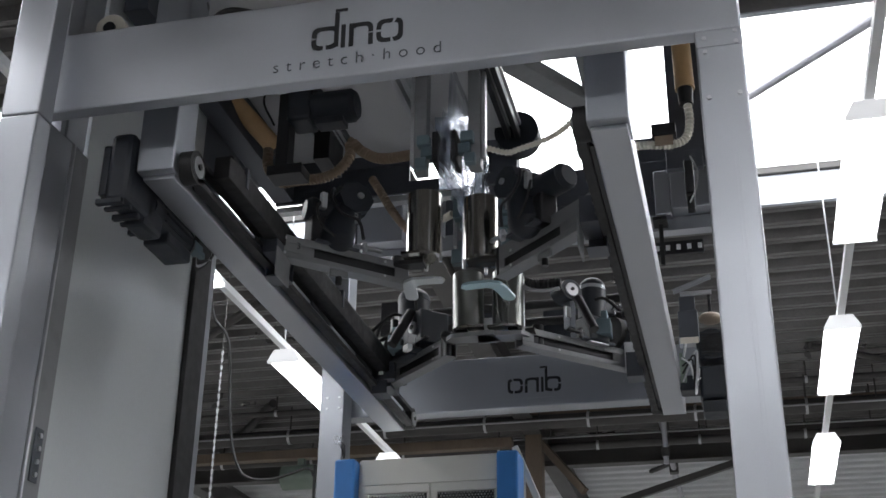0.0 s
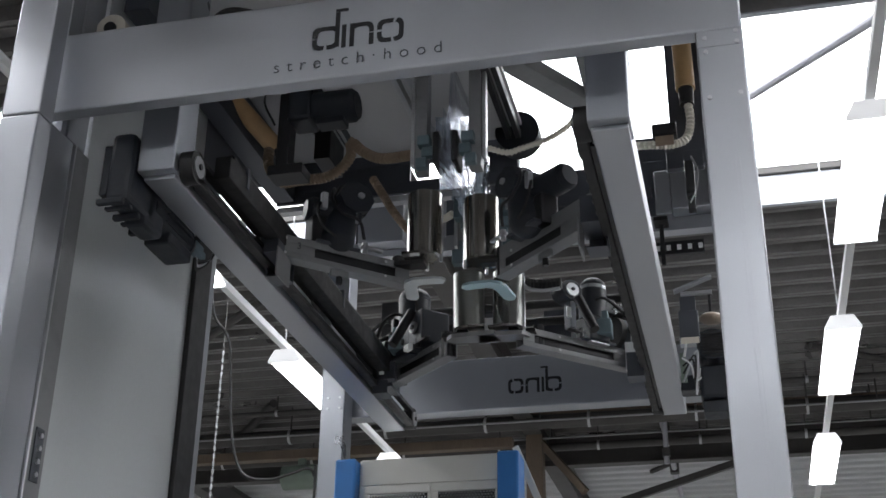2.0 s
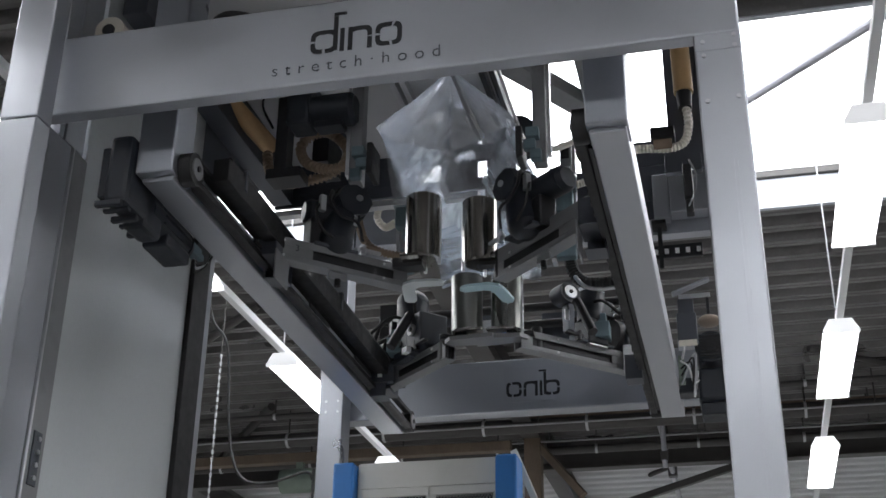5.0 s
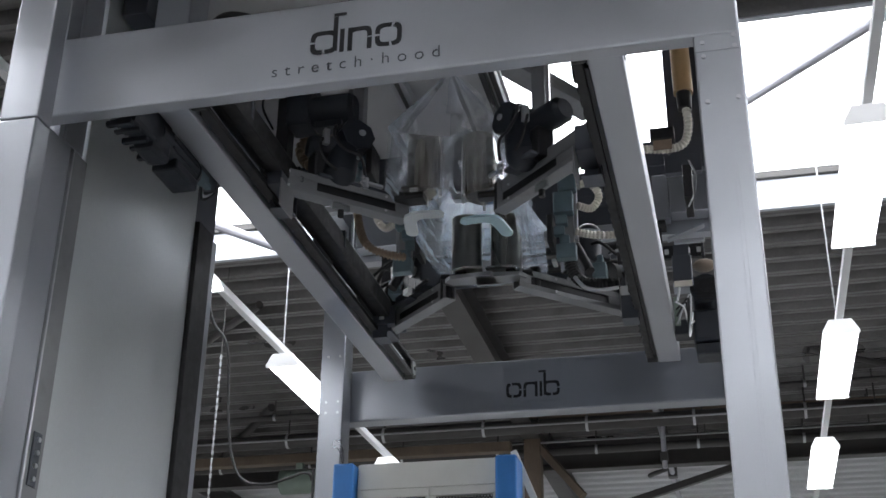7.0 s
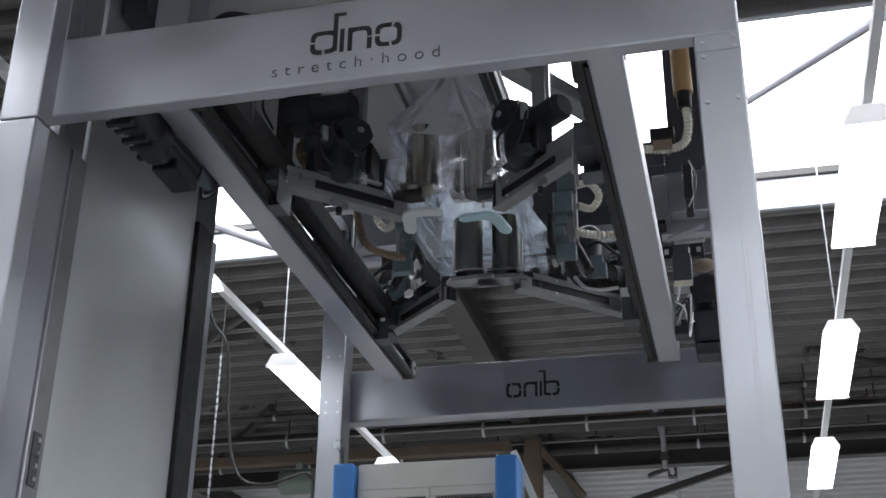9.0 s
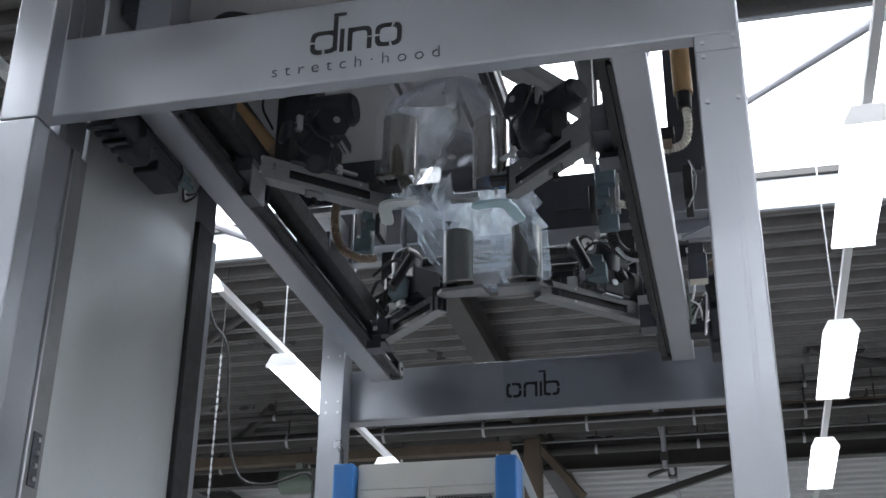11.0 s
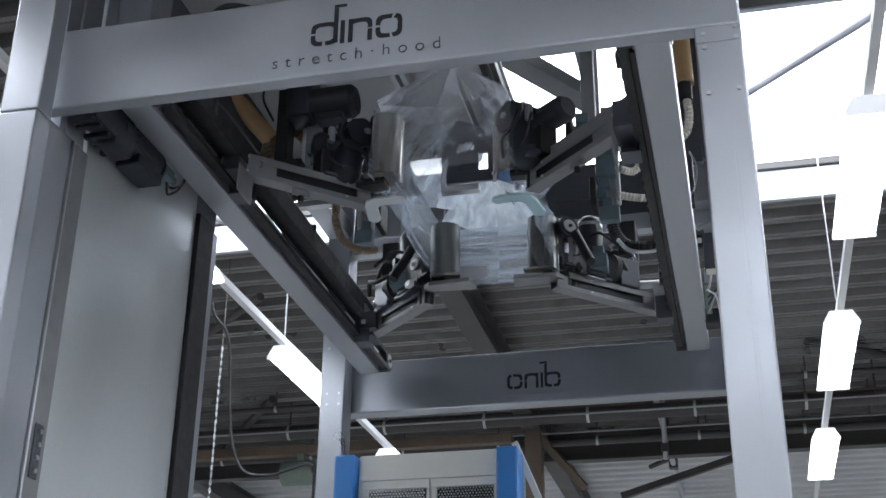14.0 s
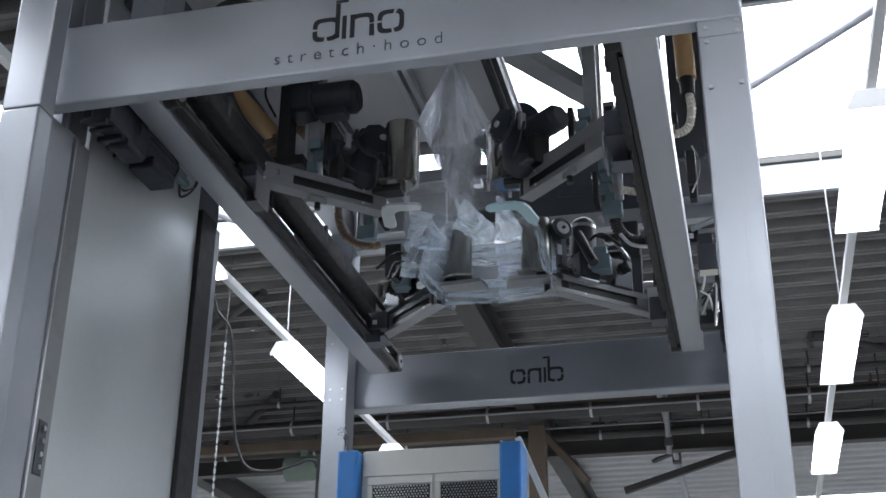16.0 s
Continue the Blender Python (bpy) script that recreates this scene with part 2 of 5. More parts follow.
def deck(name, y0, y1, mat=None):
    """Trapezoidal roof sheeting, its ribs across the hall."""
    bm = bmesh.new()
    prof, y, pitch = [], y0, 0.375
    while y < y1 - 0.001:
        for dy, dz in ((0.0, 0.0), (0.055, 0.0), (0.064, 0.016), (0.078, 0.016), (0.087, 0.0), (0.145, 0.0), (0.175, 0.11), (0.335, 0.11)):
            if y + dy < y1:
                prof.append((y + dy, dz))
        y += pitch
    prof.append((y1, 0.0))
    a = [bm.verts.new((XW, q, ROOF_Z + h)) for q, h in prof]
    b = [bm.verts.new((XE, q, ROOF_Z + h)) for q, h in prof]
    c = [bm.verts.new((XW, q, ROOF_Z + 0.2)) for q in (y0, y1)]
    d = [bm.verts.new((XE, q, ROOF_Z + 0.2)) for q in (y0, y1)]
    for i in range(len(prof) - 1):
        bm.faces.new((a[i], b[i], b[i + 1], a[i + 1]))
    bm.faces.new((c[0], c[1], d[1], d[0]))
    bm.faces.new((a[0], c[0], d[0], b[0])), bm.faces.new((a[-1], b[-1], d[1], c[1]))
    ob = part(name, bm, mat or ROOF, None, smooth=10)
    return tagged(ob, "dark grey corrugated metal roof deck under the hall", "ceiling", kind="structure")


def build_hall():
    g = boxes("floor", [(-150, 150, -150, 150, -0.3, 0.0)], FLOOR, bevel=0)
    tagged(g, "grey concrete hall floor with faint stains", "floor", kind="structure")
    deck("ceiling", YS, -6.8)
    deck("ceiling", -4.0, SKY_Y0)
    deck("ceiling", SKY_Y1, 18.6)
    # same decking, coloured pale for the light falling on the far bay
    deck("ceiling", 18.6, 24.0, LIT_DECK)
    deck("ceiling", 26.5, YN)
    for nm, r in (("wall_north", (XW, XE, YN, YN + 0.25, 0, ROOF_Z + 0.3)), ("wall_south", (XW, XE, YS - 0.25, YS, 0, ROOF_Z + 0.3)),
                  ("wall_west", (XW - 0.25, XW, YS - 0.25, YN + 0.25, 0, ROOF_Z + 0.3)), ("wall_east", (XE, XE + 0.25, YS - 0.25, YN + 0.25, 0, ROOF_Z + 0.3))):
        tagged(boxes(nm, [r], WALL, bevel=0), "plain grey clad hall wall", "wall", kind="structure")
    # roof lights: upstand frames with the overcast sky above them
    for i, (y0, y1) in enumerate(((-6.8, -4.0), (SKY_Y0, SKY_Y1), (24.0, 26.5))):
        up = boxes("window_%d" % (i + 1), [(XW, XE, y1 - 0.06, y1 - 0.005, ROOF_Z - 0.01, ROOF_Z + 0.31), (XW, XE, y0 + 0.005, y0 + 0.06, ROOF_Z - 0.01, ROOF_Z + 0.24)], UPSTAND)
        tagged(up, "white upstand of a long strip roof light", "roof light", kind="structure")
        boxes("window_frame", [(XW, XE, y1 - 0.10, y1 + 0.05, ROOF_Z + 0.315, ROOF_Z + 0.39)], ROOFSTEEL, up)
        bd = boxes("backdrop", [(XW - 2, XE + 2, y0 - 3.0, y1 + 4.0, ROOF_Z + 0.9, ROOF_Z + 0.95)], SKYGLOW, bevel=0)
        tagged(bd, "bright white overcast sky above the roof light", "sky", kind="structure")


build_hall()


def luminaire(x, y, z):
    """A twin-tube trunking lamp 1.6 m long: tapered white tray, glowing diffuser."""
    t = thing("fluorescent_lamp", "lit white twin-tube fluorescent lamp on trunking below the roof", "lamp", "lamps in rows under the roof", pose(x, y, z))
    bm = bmesh.new()
    lo = [bm.verts.new((sx * 0.135, sy * 0.80, 0.012)) for sx, sy in ((-1, -1), (1, -1), (1, 1), (-1, 1))]
    hi = [bm.verts.new((sx * 0.085, sy * 0.80, 0.10)) for sx, sy in ((-1, -1), (1, -1), (1, 1), (-1, 1))]
    bm.faces.new(lo), bm.faces.new(hi[::-1])
    for i in range(4):
        bm.faces.new((lo[i], lo[(i + 1) % 4], hi[(i + 1) % 4], hi[i]))
    part("tray", bm, LAMPBODY, t, "translucent white lamp body")
    bm = bmesh.new()
    for sx in (-1, 1):
        prev = None
        for k in range(7):
            a = math.pi * k / 6
            px, pz = sx * 0.066 + 0.062 * math.cos(a), 0.008 - 0.022 * math.sin(a)
            ring = (bm.verts.new((px, -0.785, pz)), bm.verts.new((px, 0.785, pz)))
            if prev:
                bm.faces.new((prev[0], ring[0], ring[1], prev[1]))
            prev = ring
        bm.faces.new([v for v in bm.verts if abs(v.co.y + 0.785) < 1e-4 and v.co.x * sx > 0][:7])
    part("diffuser", bm, LAMPGLOW, t, "glowing ribbed white diffuser")
    for sy in (-1, 1):
        boxes("end_cap", [(-0.137, 0.137, sy * 0.80, sy * 0.787, -0.014, 0.014)], LAMPBODY, t, bevel=0.002)
    return t


LAMP_Z = 5.1
LAMP_R = 0.863
for yy in (0.60, 3.74, 6.885, 10.03, 13.17):
    luminaire(LAMP_R, yy, LAMP_Z)
for yy in (0.43, 3.57, 6.71, 9.86, 13.0):
    luminaire(-3.565, yy, LAMP_Z)
for xx in (LAMP_R, -3.565):
    tr = boxes("lamp_trunking", [(xx - 0.027, xx + 0.027, -1.0, 17.5, LAMP_Z + 0.10, LAMP_Z + 0.16)], WHITE)
    tagged(tr, "long light grey trunking rail carrying the lamps", "trunking")
    for yy in (2.85, 9.16):
        bm = bmesh.new()
        rod(bm, (xx - 0.03, yy, LAMP_Z + 0.16), (xx - 0.03, yy, ROOF_Z + 0.02), 0.006, sides=6)
        tagged(part("suspension_wire", bm, ALU), "thin steel wire holding the lamp trunking", "wire", "lamp suspension wires")


SKYBAR = ((-5.36, 9.98, 7.25), (-4.49, 11.24, 7.25))


def build_roof_steel():
    for x in (-2.85, -9.0, 4.0):
        b = thing("roof_beam", "dark steel roof beam running along the hall", "beam", "roof beams", pose(x, 0, ROOF_Z))
        boxes("web", [(-0.012, 0.012, YS, YN, -0.36, -0.015)], ROOFSTEEL, b, bevel=0)
        boxes("flange", [(-0.13, 0.13, YS, YN, -0.385, -0.36)], ROOFSTEEL, b, bevel=0.003)
        boxes("flange", [(-0.13, 0.13, YS, YN, -0.015, -0.002)], ROOFSTEEL, b, bevel=0.003)
    for y, z, r in ((16.5, 6.78, 0.10), (17.5, 6.70, 0.06), (15.9, 6.95, 0.04)):
        b = thing("roof_pipe", "long dark pipe under the roof with light clips", "pipe", "pipes under the roof", pose(0, y, z))
        bm = bmesh.new()
        rod(bm, (XW, 0, 0), (XE, 0, 0), r, sides=20)
        part("pipe", bm, ROOFSTEEL, b)
        for k in range(9):
            bm = bmesh.new()
            x = -9.2 + 1.45 * k
            rod(bm, (x - 0.018, 0, 0), (x + 0.018, 0, 0), r + 0.008, sides=20)
            part("clip", bm, ALU, b)
            bm = bmesh.new()
            rod(bm, (x, 0, r), (x, 0, ROOF_Z - z + 0.03), 0.012, sides=8)
            part("hanger", bm, ROOFSTEEL, b)
    t = thing("roof_girder", "dark steel girder across the hall under the roof", "girder", "", pose(0, 18.6, ROOF_Z))
    boxes("flange", [(XW, XE, -0.10, 0.10, -0.50, -0.46)], ROOFSTEEL, t)
    boxes("web", [(XW, XE, -0.01, 0.01, -0.46, -0.003)], ROOFSTEEL, t)
    t = thing("timber_beam", "brown timber beam under the roof", "beam", "", pose(0, 16.95, 6.63))
    boxes("beam", [(-11.0, -3.1, -0.08, 0.08, -0.06, 0.08)], WOOD, t, bevel=0.01)
    t = thing("timber_post", "brown timber post behind the machine", "post", "", pose(-2.82, 17.3, 0))
    boxes("post", [(-0.14, 0.10, -0.12, 0.12, 0, 6.85)], WOOD, t, bevel=0.01)
    t = thing("conduit", "light grey conduit along the roof with couplings", "conduit", "", pose(-1.02, 0, 6.98))
    bm = bmesh.new()
    rod(bm, (0, 14.5, 0), (0, YN, 0), 0.045, sides=16)
    part("pipe", bm, LIGHTSTEEL, t)
    for y in (16.0, 18.0, 20.0):
        boxes("coupling", [(-0.07, 0.07, y, y + 0.16, -0.07, 0.22)], ROOFSTEEL, t)
    for p, q, r, mt in (((0.30, 9.28, 7.22), (1.70, 7.93, 7.22), 0.045, LIGHTSTEEL), (SKYBAR[0], SKYBAR[1], 0.05, LIGHTSTEEL), ((-1.45, 20.9, 7.18), (0.3, 18.75, 7.18), 0.04, ROOFSTEEL), ((-8.6, 15.5, 7.15), (-5.2, 12.4, 7.15), 0.05, ROOFSTEEL),
                        ((-9.0, 19.5, 7.14), (-6.4, 16.0, 7.14), 0.06, ROOFSTEEL), ((1.0, 15.2, 7.16), (3.6, 17.2, 7.16), 0.04, ROOFSTEEL), ((1.9, 16.6, 7.17), (3.8, 15.4, 7.17), 0.03, LIGHTSTEEL)):
        t = thing("roof_brace", "slanting steel tube bracing the roof", "brace", "roof braces")
        bm = bmesh.new()
        rod(bm, p, q, r, sides=12)
        part("tube", bm, mt, t)
    # steel purlins and thin service lines under the far roof
    for y, z, h, mt in ((17.0, 6.90, 0.17, WOOD), (16.2, 6.70, 0.014, ARMPAINT), (17.25, 6.76, 0.014, ARMPAINT)):
        t = thing("purlin", "slender purlin across the hall under the far roof", "purlin", "far purlins", pose(0, y, z))
        boxes("bar", [(-3.1 if h > 0.1 else -10.5, 3.5, -0.03, 0.03, 0, h)], mt, t, bevel=0.004)
        for x in (-2.6, -0.4, 1.8):
            boxes("hanger", [(x, x + 0.02, -0.01, 0.01, h, ROOF_Z - z - 0.004)], ROOFSTEEL, t, bevel=0)
    for x, z0, z1, y in ((-0.955, 6.72, 7.19, 15.8), (-0.95, 6.18, 6.68, 16.8)):
        t = thing("drop_conduit", "pale conduit dropping from the roof with dark couplings", "conduit", "drop conduits", pose(x, y, 0))
        bm = bmesh.new()
        rod(bm, (0, 0, z0), (0, 0, 7.19), 0.035, sides=14)
        part("pipe", bm, LIGHTSTEEL, t)
        boxes("coupling", [(-0.05, 0.05, -0.05, 0.05, z0 + 0.1, z0 + 0.22)], ROOFSTEEL, t, bevel=0.01)
    for p, q in (((0.25, 18.62, 6.72), (-1.75, 18.62, 6.14)), ((-2.80, 17.3, 6.78), (-2.10, 17.0, 5.90))):
        t = thing("tie_bar", "dark slanting tie under the far roof", "tie", "far ties")
        p, q = Vector(p), Vector(q)
        bm = bmesh.new()
        box(bm, -0.05, 0.05, -0.05, 0.05, 0, (q - p).length, bevel=0.006, m=Matrix.Translation(p) @ (q - p).to_track_quat("Z", "Y").to_matrix().to_4x4())
        part("bar", bm, WOOD if p.x < -2 else ROOFSTEEL, t)
    # hanging chain and cables beside the machine
    t = thing("hanging_chain", "thin light chain hanging from the roof", "chain", "", pose(-5.21, 11.5, 6.18))
    for k in range(104):
        bm = bmesh.new()
        box(bm, -0.012, 0.012, -0.003, 0.003, -0.025, 0.025, bevel=0.003)
        part("link", bm, ARMPAINT, t, at=pose(0, 0, -0.040 * k, 0, 0, 90 * (k % 2) + 20))
    bm = bmesh.new()
    rod(bm, (0, 0, 0.02), (0, 0, ROOF_Z - 6.10), 0.005, sides=6)
    part("wire", bm, ROOFSTEEL, t)
    t = thing("hanging_cable", "black cable looping down beside the machine", "cable", "hanging cables")
    bm = bmesh.new()
    tube(bm, [(-4.3, 8.6, 7.1), (-4.2, 8.6, 6.2), (-4.06, 8.6, 5.59), (-3.99, 8.6, 5.33), (-3.88, 8.6, 5.18), (-3.83, 8.6, 4.98), (-3.79, 8.6, 4.52), (-3.73, 8.6, 4.2), (-3.63, 8.6, 4.02), (-3.44, 8.6, 3.98), (-3.25, 8.6, 4.02), (-3.14, 8.6, 4.05), (-3.08, 8.6, 3.99), (-3.07, 8.6, 3.7), (-3.07, 8.6, 0.0)], 0.011, sides=8, steps=8)
    part("cable", bm, BLACK, t)
    t = thing("green_motor", "small grey-green motor drum below the timber beam", "motor", "", pose(-6.26, 16.95, 6.30))
    bm = bmesh.new()
    rod(bm, (-0.27, 0, 0), (0.27, 0, 0), 0.18, sides=24)
    box(bm, -0.05, 0.05, -0.05, 0.05, 0.15, 0.28)
    part("drum", bm, GREEN, t)


build_roof_steel()


def build_cabinet():
    """The tall white cabinet with blue corner posts behind the machine."""
    k, zt = 0.888, 4.19     # built a little large, then set to its true size
    c = thing("cabinet", "tall white machine cabinet with blue corner posts and mesh doors", "cabinet", "", Matrix.LocRotScale((-2.034, 7.948, 0.1792), None, (k, k, k)))
    boxes("body", [(-0.55, 0.56, 0.02, 0.90, -0.15, zt)], CREAM, c, bevel=0.006)
    boxes("top_panel", [(-0.53, 0.535, 0.0, 0.018, zt - 0.20, zt)], CREAM, c)
    for x in (-0.64, 0.62):
        bm = bmesh.new()
        box(bm, x - 0.075, x + 0.09, -0.10, 0.16, -0.2015, zt - 0.008, bevel=0.02)
        part("corner_post", bm, BLUE, c, "bright blue corner post")
    for x0, x1 in ((-0.50, 0.015), (0.035, 0.53)):
        fr = boxes("door", [(x0, x1, -0.006, 0.015, zt - 0.27, zt - 0.205), (x0, x0 + 0.04, -0.006, 0.015, 2.0, zt - 0.27), (x1 - 0.02, x1, -0.006, 0.015, 2.0, zt - 0.27)], CREAM, c)
        boxes("mesh_backing", [(x0 + 0.042, x1 - 0.022, 0.006, 0.014, 2.0, zt - 0.275)], CUT, fr, bevel=0)
        bm = bmesh.new()
        n = int((x1 - x0 - 0.06) / 0.024)
        for k in range(n):
            for j in range(16):
                xx, zz = x0 + 0.055 + 0.024 * k + (0.012 if j % 2 else 0), zt - 0.285 - 0.0208 * j
                for an in (30, 90, 150):
                    box(bm, -0.0072, 0.0072, 0.0, 0.004, -0.0015, 0.0015, m=Matrix.Translation((xx, 0.001, zz)) @ pose(0, 0, 0, 0, an, 0))
        tagged(part("mesh_screen", bm, ALU, fr), kind="stuff")
    boxes("junction", [(-0.35, -0.22, 0.1, 0.2, zt, zt + 0.03)], CREAM, c)
    bm = bmesh.new()
    box(bm, 0, 0.05, -0.03, 0.03, 0, 0.9, bevel=0.004, m=Matrix.Translation((0.95, 0.2, zt - 0.75)) @ pose(0, 0, 0, 0, -22, 0))
    part("stay", bm, CREAM, c, "cream slanting stay")


build_cabinet()

# ---------------------------------------------------------------- the machine's fixed frame
XL, XR = -2.735, -0.016     # inner faces of the posts
CX = -1.3755                # its middle
YF, YB = 4.0, 8.40          # beam fronts
BZ0, BZ1 = 4.345, 4.735


def post(x0, x1, y0, y1, z1, bolts, paint=None):
    t = thing("post", "silver-grey painted square steel post of the machine frame", "post", "posts of the machine frame", pose((x0 + x1) / 2, (y0 + y1) / 2, 0))
    w, d = (x1 - x0) / 2, (y1 - y0) / 2
    boxes("column", [(-w, w, -d, d, 0.02, z1)], paint or STEEL, t, bevel=0.008)
    boxes("foot_plate", [(-w - 0.06, w + 0.06, -d - 0.06, d + 0.06, 0, 0.02)], STEEL_DARK, t)
    if bolts and z1 < 5:
        boxes("seam", [(0.012, 0.017, -d - 0.0025, -d, 0.05, z1 - 0.55), (0.028, 0.031, -d - 0.0025, -d, 0.05, z1 - 0.55)], STEEL, t, bevel=0.0005)
        boxes("cap_plate", [(-w + 0.004, w - 0.004, -d - 0.003, -d + 0.01, z1 - 0.075, z1 - 0.004)], STEEL, t, bevel=0.001)
    for bx_, bz in bolts:
        bm = bmesh.new()
        rod(bm, (bx_ - (x0 + x1) / 2, -d - 0.007, bz), (bx_ - (x0 + x1) / 2, -d, bz), 0.009, sides=10)
        part("bolt", bm, ALU, t, "zinc bolt head")
    return t


post(XR, 0.158, YF, YF + 0.20, BZ0 - 0.003, [(0.017, 4.305), (0.017, 4.245), (0.133, 4.325), (0.133, 4.278), (0.017, 4.047), (0.128, 4.055)])
post(-2.915, XL, YF + 0.06, YF + 0.262, BZ0 - 0.003, [])
post(-2.915, XL, 8.20, YB - 0.003, 6.2, [(-2.86, 4.80), (-2.77, 4.80), (-2.86, 4.45), (-2.77, 4.45), (-2.86, 4.37), (-2.77, 4.37)], STEEL_SHADED)
post(XR, 0.158, 8.20, YB - 0.003, 6.2, [])


def arc(bm, cx, cz, y0, y1, w, h, r, th, a0=0, a1=360):
    """Adds a rounded square ring in an upright plane, from angle a0 to a1."""
    n = 48
    prev = None
    for k in range(n + 1):
        a = radians(a0 + (a1 - a0) * k / n)
        c, s = math.cos(a), math.sin(a)
        q = (abs(c) ** 4 + abs(s) ** 4) ** -0.25
        pts = [(cx + c * q * (w / 2 - d), cz + s * q * (h / 2 - d)) for d in (0, th)]
        ring = [bm.verts.new((x, y, z)) for x, z in pts for y in (y0, y1)]
        if prev:
            for i, j in ((0, 1), (1, 3), (3, 2), (2, 0)):
                bm.faces.new((prev[i], prev[j], ring[j], ring[i]))
        prev = ring


def logo(parent, y0, y1, left, base):
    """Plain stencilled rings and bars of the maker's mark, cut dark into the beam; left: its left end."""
    th, h = 0.0195, 0.112
    bm = bmesh.new()
    for a0, a1 in ((38, 172), (184, 262), (276, 322)):
        arc(bm, left + 0.058, base + h / 2, y0, y1, 0.116, h, 0, th, a0, a1)
    box(bm, left + 0.0965, left + 0.116, y0, y1, base + 0.008, base + 0.176)
    box(bm, left + 0.0965, left + 0.150, y0, y1, base + 0.179, base + 0.193)
    part("mark", bm, CUT, parent)
    bm = bmesh.new()
    box(bm, left + 0.126, left + 0.1445, y0, y1, base, base + h)
    part("mark", bm, CUT, parent)
    bm = bmesh.new()
    box(bm, left + 0.160, left + 0.1795, y0, y1, base, base + h)
    arc(bm, left + 0.211, base + h / 2, y0, y1, 0.102, h, 0, th, 4, 138)
    box(bm, left + 0.2425, left + 0.262, y0, y1, base, base + h / 2 - 0.001)
    part("mark", bm, CUT, parent)
    bm = bmesh.new()
    for a0, a1 in ((-72, 62), (74, 172), (184, 276)):
        arc(bm, left + 0.332, base + h / 2, y0, y1, 0.112, h, 0, th, a0, a1)
    part("mark", bm, CUT, parent)


def build_beams():
    f = thing("front_beam", "silver-grey box beam across the machine with cut-out lettering", "beam", "", pose(0, YF, BZ0))
    boxes("beam", [(-2.915, 0.158, 0, 0.075, -0.004, BZ1 - BZ0)], STEEL, f, bevel=0.010)
    logo(f, -0.002, 0.001, -1.545, 0.135)
    cu = bpy.data.curves.new("lettering", "FONT")
    cu.body, cu.size, cu.space_character, cu.extrude, cu.offset = "stretch\u00b7hood", 0.085, 1.72, 0.001, -0.0010
    cu.align_x, cu.align_y = "CENTER", "BOTTOM_BASELINE"
    tmp = new("tmp", cu)
    me = bpy.data.meshes.new_from_object(tmp.evaluated_get(bpy.context.evaluated_depsgraph_get()))
    bpy.data.objects.remove(tmp)
    me.materials.clear()
    me.materials.append(ENGRAVE)
    xs = [v.co.x for v in me.vertices]
    k = 0.705 / (max(xs) - min(xs))
    me.transform(Matrix.Diagonal((k, k, 1, 1)))
    lt = new("lettering", me)
    lt.parent = f
    lt.matrix_basis = pose(-1.350, -0.002, 0.052, 90, 0, 0)
    tagged(lt, "dark cut-out lettering")
    b = thing("back_beam", "grey box beam across the machine rear with a cut-out mark", "beam", "", pose(0, YB, BZ0))
    boxes("beam", [(-2.915, 0.158, 0, 0.15, 0.01, 0.405)], STEEL_SHADED, b, bevel=0.012)
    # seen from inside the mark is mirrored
    holder = boxes("mark_plate", [(-0.21, 0.21, -0.0035, 0.0, -0.03, 0.24)], STEEL_SHADED, b, bevel=0.001, at=pose(CX, 0, 0.105))
    logo(holder, -0.0005, 0.0015, -0.197, 0.01)
    for c in holder.children:
        c.matrix_basis = pose(0, -0.004, 0, 0, 0, 180)


build_beams()


def build_left_tower():
    t = thing("side_tower", "tall silver-grey sheet-metal column beside the machine frame", "column", "", pose(-2.68, 3.9, 0))
    boxes("lower_cover", [(-0.115, 0.06, -0.1, 0.01, 0, 4.215)], STEEL, t, bevel=0.008)
    boxes("upper_cover", [(-0.115, 0.06, -0.1, 0.01, 4.219, 7.0)], STEEL, t, bevel=0.008)
    p = thing("machine_cladding", "large smooth silver-grey sheet cladding on the machine side", "cladding", "", pose(-2.75, 5.0, 0))
    boxes("sheet", [(-0.03, 0.005, -0.595, 0.565, 0.05, 6.0)], CLAD, p, bevel=0.004)
    boxes("sheet", [(-0.03, 0.005, -0.835, -0.64, 4.35, 6.0)], STEEL, p)
    boxes("lift_belt", [(-0.02, 0.03, 0.57, 0.755, 0.05, 4.62)], BLACK, p, "black lifting belt track")
    boxes("upper_sheet", [(-0.03, 0.0, 0.568, 0.83, 4.625, 6.0)], STEEL_DARK, p)
    boxes("edge_trim", [(-0.02, 0.02, 0.76, 0.83, 0.05, 4.60)], STEEL, p, "light aluminium edge trim")
    boxes("dark_channel", [(-0.03, 0.018, -0.72, -0.60, 0.05, 4.34)], ARMPAINT, p)
    boxes("edge_strip", [(-0.03, 0.026, -0.736, -0.723, 0.05, 4.34)], ALU, p)
    h = thing("hinge_plate", "small bolted steel plate on the machine post", "plate", "", pose(-2.7315, 4.335, 2.95))
    boxes("plate", [(0.0, 0.006, -0.03, 0.03, -0.11, 0.11)], STEEL_DARK, h, bevel=0.002)
    for k in range(4):
        bm = bmesh.new()
        rod(bm, (0.006, 0, -0.08 + 0.053 * k), (0.016, 0, -0.08 + 0.053 * k), 0.011, sides=8)
        part("bolt", bm, ALU, h)


build_left_tower()
t = thing("upper_post", "grey painted post above the front beam", "post", "", pose(-2.82, 4.28, BZ1))
